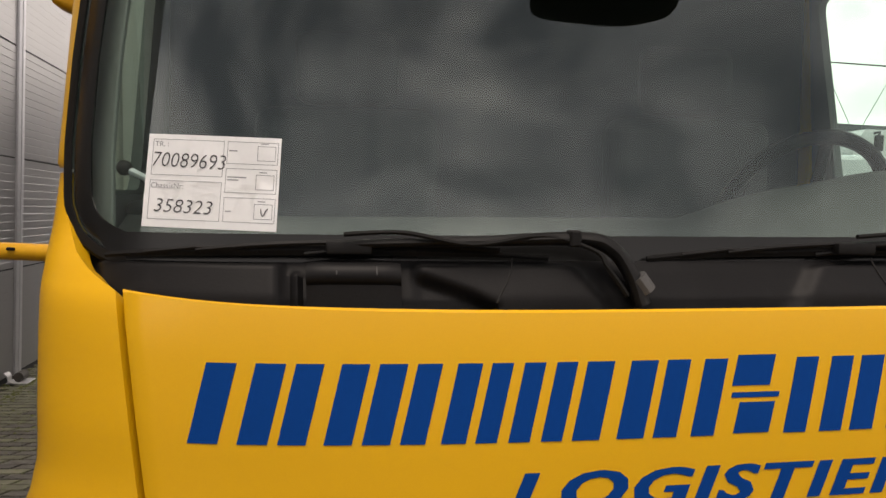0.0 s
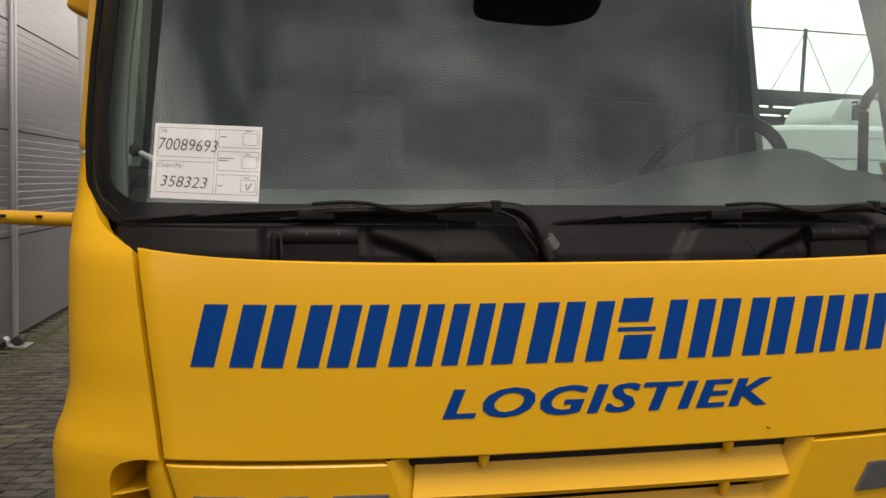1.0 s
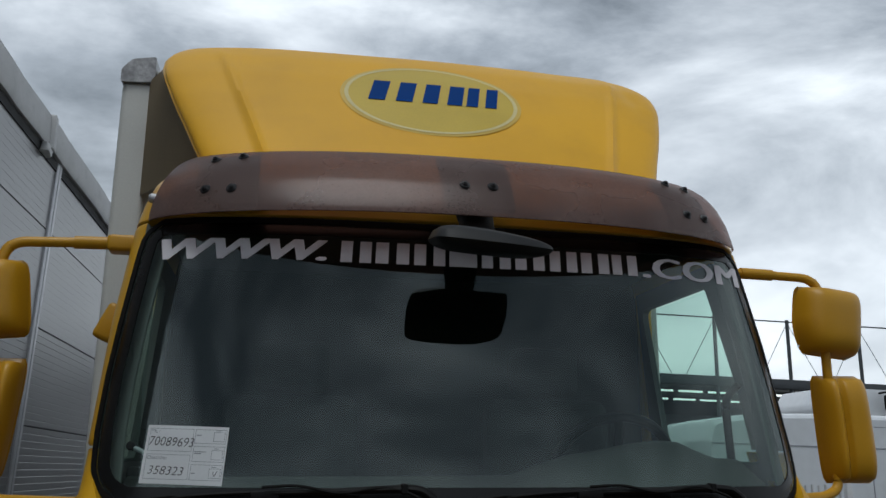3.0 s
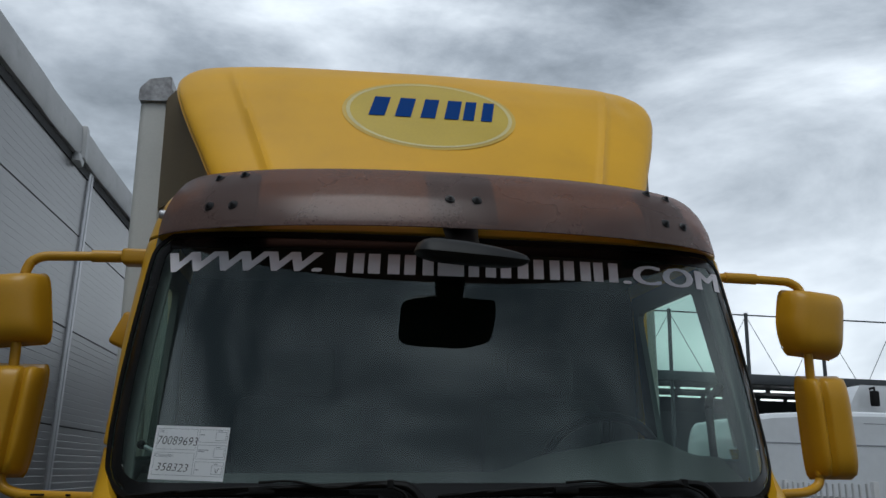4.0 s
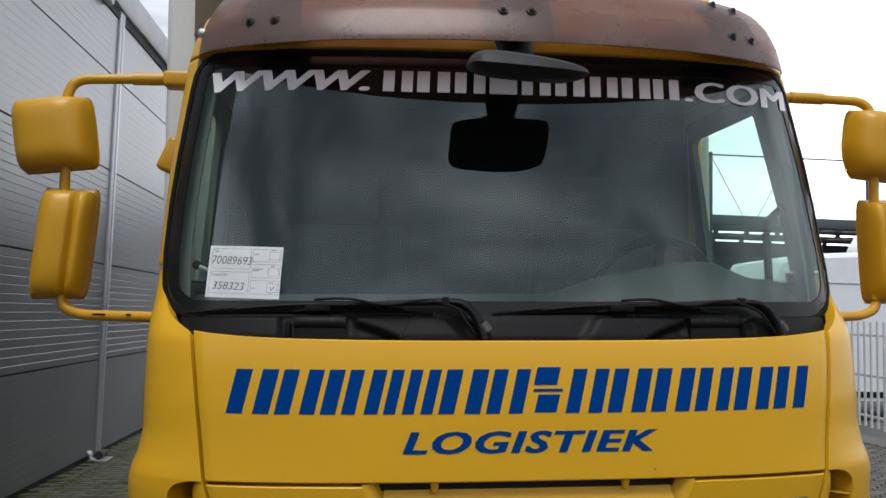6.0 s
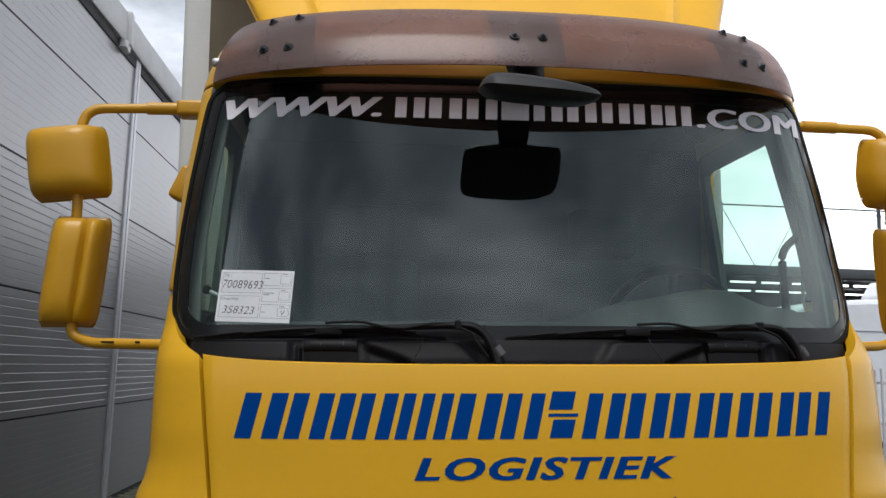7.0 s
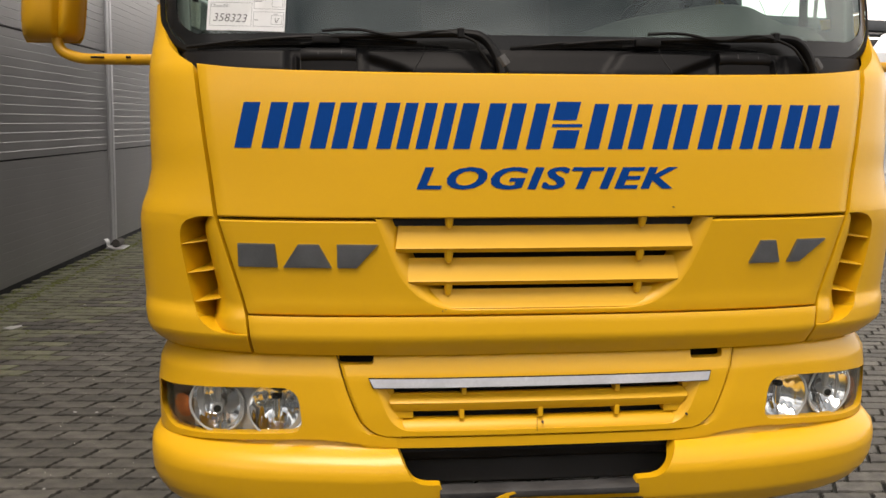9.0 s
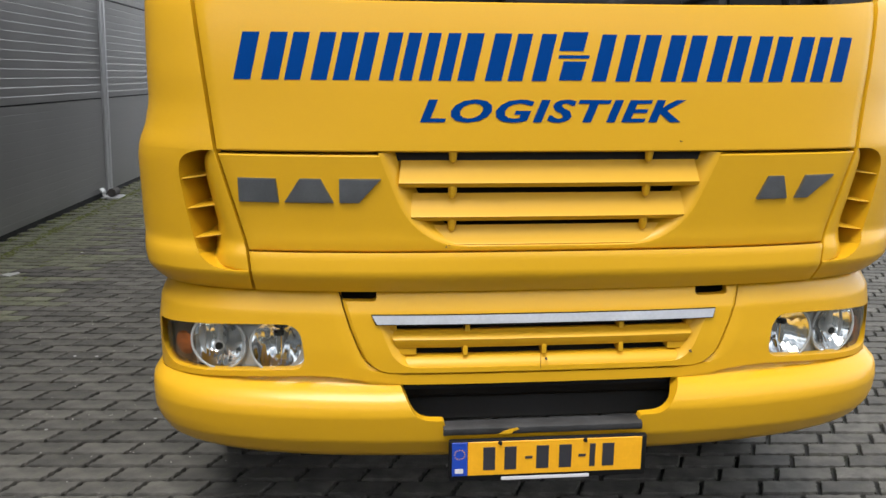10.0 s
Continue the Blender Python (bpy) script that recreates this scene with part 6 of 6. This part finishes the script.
def van(x, y, turn, length=5.4, height=2.35, label="white panel van parked in the yard"):
    """A panel van seen side-on: body with a rounded roof, windows, sills and wheels."""
    v = thing("van", label, "van")
    v.matrix_world = pose(x, y, 0, 0, 0, turn)
    side = [(0, 0.35), (length, 0.35), (length, 1.15), (length - 0.25, 1.35), (length - 1.15, height - 0.25), (length - 1.6, height - 0.03), (length - 2.4, height), (2.5, height), (1.4, height - 0.04), (0.7, height - 0.09), (0.15, height - 0.19), (0.05, height - 0.50), (0, 1.0)]
    bm = bmesh.new()
    prev = None
    for t, k in ((-0.98, 0.0), (-0.98, 0.2), (-0.92, 0.7), (-0.8, 1.0), (0.8, 1.0), (0.92, 0.7), (0.98, 0.2), (0.98, 0.0)):
        ring = [bm.verts.new((px + (length / 2 - px) * 0.012 * (1 - k), t, 0.35 + (pz - 0.35) * (0.955 + 0.045 * k))) for px, pz in rounded(side, 0.08, 3)]
        if prev:
            n = len(ring)
            for i in range(n):
                bm.faces.new((prev[i], prev[(i + 1) % n], ring[(i + 1) % n], ring[i]))
        else:
            bm.faces.new(ring)
        prev = ring
    bm.faces.new(prev[::-1])
    part("van_body", bm, WHITE_PAINT, v, "white painted van body")
    part("waist_line", boxed(0.08, length - 1.9, -0.990, -0.965, 2.290, 2.312, 0.004, 1), GREY_INK, v)
    part("roof_line", boxed(2.4, length - 2.0, -0.985, -0.95, height - 0.22, height - 0.205, 0.004, 1), GREY_INK, v)
    part("door_seam", boxed(3.045, 3.060, -0.994, -0.97, 0.50, 2.28, 0.003, 1), GREY_INK, v)
    for hx in (2.80, 3.09):
        part("door_handle", boxed(hx, hx + 0.135, -1.005, -0.965, 0.81, 1.10, 0.03, 3), BLACK, v, "black door handle in its recess")
    part("rub_strip", boxed(0.3, length - 0.4, -1.0, -0.97, 0.40, 0.50, 0.01, 2), BLACK, v, "black rubbing strip")
    part("door_window", prism(rounded([(length - 2.1, 1.32), (length - 0.55, 1.32), (length - 1.2, height - 0.32), (length - 2.1, height - 0.32)], 0.05, 3), -0.992, -0.96), FRIT, v, "dark side window")
    for wx in (0.75, 3.62):
        wb = part("van_wheel", tube(bmesh.new(), [(wx, -0.99, 0.33), (wx, -0.78, 0.33)], 0.33, 24), RUBBER, v, "black tyre")
        part("hub", tube(bmesh.new(), [(wx, -1.0, 0.33), (wx, -0.9, 0.33)], 0.19, 16), POST_GREY, wb)
    return v


van(6.4, 12.0, 0, 6.4, 2.88)


def lorry(x, y):
    """A white lorry cab further off, front on, with a dark screen and mirrors."""
    v = thing("lorry", "white lorry cab parked beyond the van", "lorry")
    v.matrix_world = pose(x, y, 0, 0, 0, 0)
    cab = prism(rounded([(-1.15, 0.5), (1.15, 0.5), (1.15, 3.60), (0.86, 4.06), (-0.86, 4.06), (-1.15, 3.60)], [0.05, 0.05, 0.12, 0.08, 0.08, 0.12], 4), 0.0, 2.0)
    part("lorry_cab", cab, WHITE_PAINT, v, "white lorry cab")
    part("lorry_screen", boxed(-0.98, 0.98, -0.02, 0.12, 2.25, 3.20, 0.02), FRIT, v, "dark windscreen")
    part("sun_shield", boxed(-1.0, 1.0, -0.05, 0.10, 3.22, 3.36, 0.03), BLACK, v)
    for s in (-1, 1):
        part("lorry_mirror", boxed(s * 0.66 - 0.10, s * 0.66 + 0.10, -0.32, -0.18, 3.52, 3.90, 0.04, 3), BLACK, v, "black lorry mirror")
        part("mirror_stay", tube(bmesh.new(), [(s * 0.60, 0.02, 3.97), (s * 0.63, -0.22, 3.98), (s * 0.66, -0.25, 3.86)], 0.028, 6), BLACK, v)
        part("lorry_wheel", tube(bmesh.new(), [(s * 1.0 - 0.14, 0.9, 0.5), (s * 1.0 + 0.14, 0.9, 0.5)], 0.5, 24), RUBBER, v, "black tyre")
    part("lorry_bumper", boxed(-1.15, 1.15, -0.05, 0.25, 0.35, 0.85, 0.05, 3), BOX_GREY, v)


lorry(13.76, 17.0)

# unseen wall added behind the camera: closes the yard and blocks low skylight
south = thing("wall_south", "unseen plain grey wall added to close the yard and block low skylight", "wall", kind="structure")
part("hall_front", boxed(-70.0, 70.0, -27.0, -26.0, -0.02, 8.5, 0.05), HALL_GREY, south)

# white steel barrier on concrete feet
fence = thing("barrier_fence", "white steel picket barrier standing on concrete feet", "fence")
F0, F1 = Vector((7.03, 8.35, 0)), Vector((7.24, 10.95, 0))
along = (F1 - F0).normalized()
across = Vector((along.y, -along.x, 0))
FT = Matrix(((along.x, across.x, 0, F0.x), (along.y, across.y, 0, F0.y), (0, 0, 1, 0), (0, 0, 0, 1)))
fence.matrix_world = FT
flen = (F1 - F0).length
pick = boxed(-0.024, 0.024, -0.012, 0.012, 0.10, 1.66, 0.004, 1)
slatm = finish("picket", pick, WHITE_STEEL, fence)
k = 1
while k * 0.18 < flen:
    o = new("picket", slatm.data)
    o.parent = fence
    o.location = (k * 0.18, 0, 0.012 * (k % 2))
    k += 1
for z in (0.26, 0.86, 1.46):
    part("rail", boxed(-0.02, flen, 0.014, 0.044, z - 0.02, z + 0.02, 0.006, 1), WHITE_STEEL, fence)
for t in (0.0, flen):
    part("fence_post", boxed(t - 0.045, t + 0.045, -0.03, 0.05, 0.03, 1.70, 0.01, 2), WHITE_STEEL, fence)
    ft = boxed(t - 0.34, t + 0.34, -0.13, 0.15, -0.004, 0.13, 0.025, 2)
    ftob = part("concrete_foot", ft, CONCRETE, fence, "grey concrete foot with slots")
    cut(ftob, boxed(t - 0.24, t - 0.14, -0.3, 0.3, 0.03, 0.08), boxed(t + 0.02, t + 0.12, -0.3, 0.3, 0.03, 0.08))

# ---------------------------------------------------------------- small things
mount = thing("suction_mount", "small black suction mount on a metal arm behind the glass", "phone mount")
mount.matrix_world = LEAN
c = SCREEN.xz(-0.935, 1.765, -0.03)
bm = bmesh.new()
res = bmesh.ops.create_uvsphere(bm, u_segments=16, v_segments=10, radius=0.013)
for v in res["verts"]:
    v.co = c + Vector((v.co.x, v.co.y * 0.6, v.co.z))
part("suction_cup", bm, BLACK, mount)
part("metal_arm", tube(bmesh.new(), [c, c + Vector((0.03, 0.0, -0.015)), c + Vector((0.05, 0.01, -0.03))], 0.006, 8), ALU, mount)
part("clamp", boxed(c.x + 0.035, c.x + 0.065, c.y - 0.01, c.y + 0.02, c.z - 0.055, c.z - 0.015, 0.006, 2), TRIM, mount)

scrap = thing("paper_scrap", "flat pale scrap of litter lying on the pavers", "litter")
bm = prism([(-2.815, 3.235), (-2.745, 3.20), (-2.715, 3.30), (-2.735, 3.325), (-2.79, 3.29)], 0.002, 0.006, "z")
part("litter_piece", bm, CONCRETE, scrap)
rngs = random.Random(9)
for i in range(26):
    x, y = rngs.uniform(-2.9, -0.9), rngs.uniform(0.5, 7.0)
    r = rngs.uniform(0.004, 0.010)
    bm = bmesh.new()
    res = bmesh.ops.create_icosphere(bm, subdivisions=1, radius=r)
    for v in res["verts"]:
        v.co = Vector((x + v.co.x * rngs.uniform(0.7, 1.6), y + v.co.y, 0.003 + r * 0.25 + v.co.z * 0.35))
    pb = finish("pebble", bm, CONCRETE if i % 3 else WALL_JOINT)
    tagged(pb, "small loose stone on the pavers", "stone", "loose stones")

# moss in the joints along the foot of the wall
MOSS = material("green_moss", (0.075, 0.088, 0.018), 0.95, var=0.4, scale=20, fine=300, bump=0.8)
STRIPE = 0.225
verts, faces = [], []
for i in range(3000):
    y = rngs.uniform(0.5, 12.0)
    d = rngs.choice((abs(rngs.gauss(0.0, 0.05)) + 0.02, rngs.gauss(STRIPE, 0.022), rngs.gauss(STRIPE, 0.022), rngs.uniform(0.05, 0.8)))
    x = WALL_AT[0] + WALL_K * y + d
    r = rngs.uniform(0.006, 0.022) * (0.7 if abs(d - STRIPE) > 0.1 else 1.0)
    b = len(verts)
    n = 6
    verts.append((x, y, r * 0.35))
    a0 = rngs.uniform(0, 1)
    for k in range(n):
        rr = r * rngs.uniform(0.6, 1.2)
        verts.append((x + rr * 1.5 * math.cos(a0 + 2 * math.pi * k / n), y + rr * math.sin(a0 + 2 * math.pi * k / n), -0.004))
    for k in range(n):
        faces.append((b, b + 1 + k, b + 1 + (k + 1) % n))
me = bpy.data.meshes.new("moss")
me.from_pydata(verts, [], faces)
me.materials.append(MOSS)
tagged(new("moss", me), "low green moss between pavers along the wall", "moss", kind="stuff")

# ---------------------------------------------------------------- pavers, last
PL, PW, PGAP = 0.2090, 0.1004, 0.0128
PAVE_TURN = math.atan(-0.036)


def paver_outline():
    """An interlocking paver: slanting stepped ends and long sides that waver slightly."""
    l, w, n = PL / 2 - 0.0085, PW / 2 - PGAP / 2, 0.019
    step = [(-1.0, -1.0), (-0.75, -0.6), (-0.25, -0.42), (-0.12, 0.05), (0.42, 0.25), (0.55, 0.65), (1.0, 1.0)]
    wave = [(-0.74, 0.0050), (-0.48, -0.0006), (-0.24, 0.0054), (0.02, 0.0), (0.27, 0.0052), (0.5, -0.0006), (0.76, 0.0050)]
    right = [(l + n * a, w * v) for a, v in step]
    top = [(l * u, w - d) for u, d in wave[::-1]]
    left = [(-l + n * a, w * v) for a, v in step[::-1]]
    bot = [(l * u, -w + d) for u, d in wave]
    return right + top + left + bot


OUT = paver_outline()
SHRINK = [(x * 0.98, y * 0.955) for x, y in OUT]


GRIT = material("pale_grit", (0.42, 0.40, 0.36), 0.8, var=0.3)
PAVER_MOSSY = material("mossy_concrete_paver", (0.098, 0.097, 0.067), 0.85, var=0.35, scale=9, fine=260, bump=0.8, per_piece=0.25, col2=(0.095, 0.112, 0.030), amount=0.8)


def paver_mesh(sets, mat=PAVER):
    verts, faces = [], []
    n = len(OUT)
    ct, st = (math.cos(PAVE_TURN), math.sin(PAVE_TURN)) if len(sets) > 1 else (1.0, 0.0)
    for cx, cy, dz, tx, ty in sets:
        b = len(verts)
        for ring, z in ((OUT, -0.03), (OUT, -0.006), (SHRINK, 0.0)):
            for x, y in ring:
                verts.append((cx + x * ct - y * st, cy + x * st + y * ct, z + dz + (tx * x + ty * y if z == 0.0 else 0)))
        for r in range(2):
            for i in range(n):
                j = (i + 1) % n
                faces.append((b + r * n + i, b + r * n + j, b + (r + 1) * n + j, b + (r + 1) * n + i))
        faces.append(tuple(b + 2 * n + i for i in range(n)))
    me = bpy.data.meshes.new("paver")
    me.from_pydata(verts, [], faces)
    me.materials.append(mat)
    return me


rng = random.Random(5)
singles = [paver_mesh([(0, 0, 0, rng.uniform(-0.006, 0.006), rng.uniform(-0.008, 0.008))]) for _ in range(6)]
rest, mossy, count = [], [], 0
E1 = Vector((math.cos(PAVE_TURN), math.sin(PAVE_TURN)))
E2 = Vector((-E1.y, E1.x))
for row in range(-92, 160):
    for col in range(-26, 42):
        x, y = Vector((-1.432, 0.327)) + E1 * ((col + 0.5 + 0.5 * (row % 2)) * PL) + E2 * (row * PW)
        wall_x = WALL_AT[0] + WALL_K * y
        if not wall_x + 0.02 < x < 6.5 or not -8.6 < y < 16.0 or (y > 9.0 and x > 0):
            continue
        dz = rng.uniform(-0.0018, 0.0018)
        if -2.25 < x < -0.85 and 0.2 < y < 3.4 and count < 300:
            ob = new("paver", singles[rng.randrange(6)])
            ob.location, ob.rotation_euler = (x, y, dz), (0, 0, PAVE_TURN)
            ob.parent = ground
            count += 1
        else:
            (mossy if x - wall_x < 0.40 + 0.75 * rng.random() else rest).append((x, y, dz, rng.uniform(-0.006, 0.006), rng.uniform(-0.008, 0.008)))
field = new("paver_field", paver_mesh(rest))
field.parent = ground
tagged(field, "grey interlocking concrete pavers", kind="stuff")
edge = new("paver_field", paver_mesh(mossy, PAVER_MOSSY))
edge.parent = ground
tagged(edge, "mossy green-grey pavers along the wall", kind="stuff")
# pale grit lying on the pavers
bm = bmesh.new()
for _ in range(420):
    x, y, r = rng.uniform(-2.6, -0.75), rng.uniform(-0.2, 3.0), rng.uniform(0.0008, 0.0026)
    bm.faces.ensure_lookup_table()
    ring = [bm.verts.new((x + r * rng.uniform(0.7, 1.3) * math.cos(a), y + r * rng.uniform(0.7, 1.3) * math.sin(a), 0.0005)) for a in (0.3, 1.9, 3.6, 5.1)]
    top = bm.verts.new((x, y, 0.002 + r * 0.9))
    for i in range(4):
        bm.faces.new((ring[i], ring[(i + 1) % 4], top))
grit = finish("grit", bm, GRIT)
grit.parent = ground
tagged(grit, "pale grit scattered on the pavers", kind="stuff")
# plain yard surface further out
YARD = material("far_yard_paving", (0.085, 0.083, 0.08), 0.85, var=0.12, scale=0.6, fine=30)
bm = bmesh.new()
for x0, x1, y0, y1 in ((6.55, 80, -30, 60), (-3.3, 6.55, 16.1, 60), (-60, 6.55, -30, -3.1)):
    bm.faces.new([bm.verts.new((x, y, -0.004)) for x, y in ((x0, y0), (x1, y0), (x1, y1), (x0, y1))])
tagged(finish("pavement", bm, YARD), "dark grey yard paving", "pavement", kind="structure")
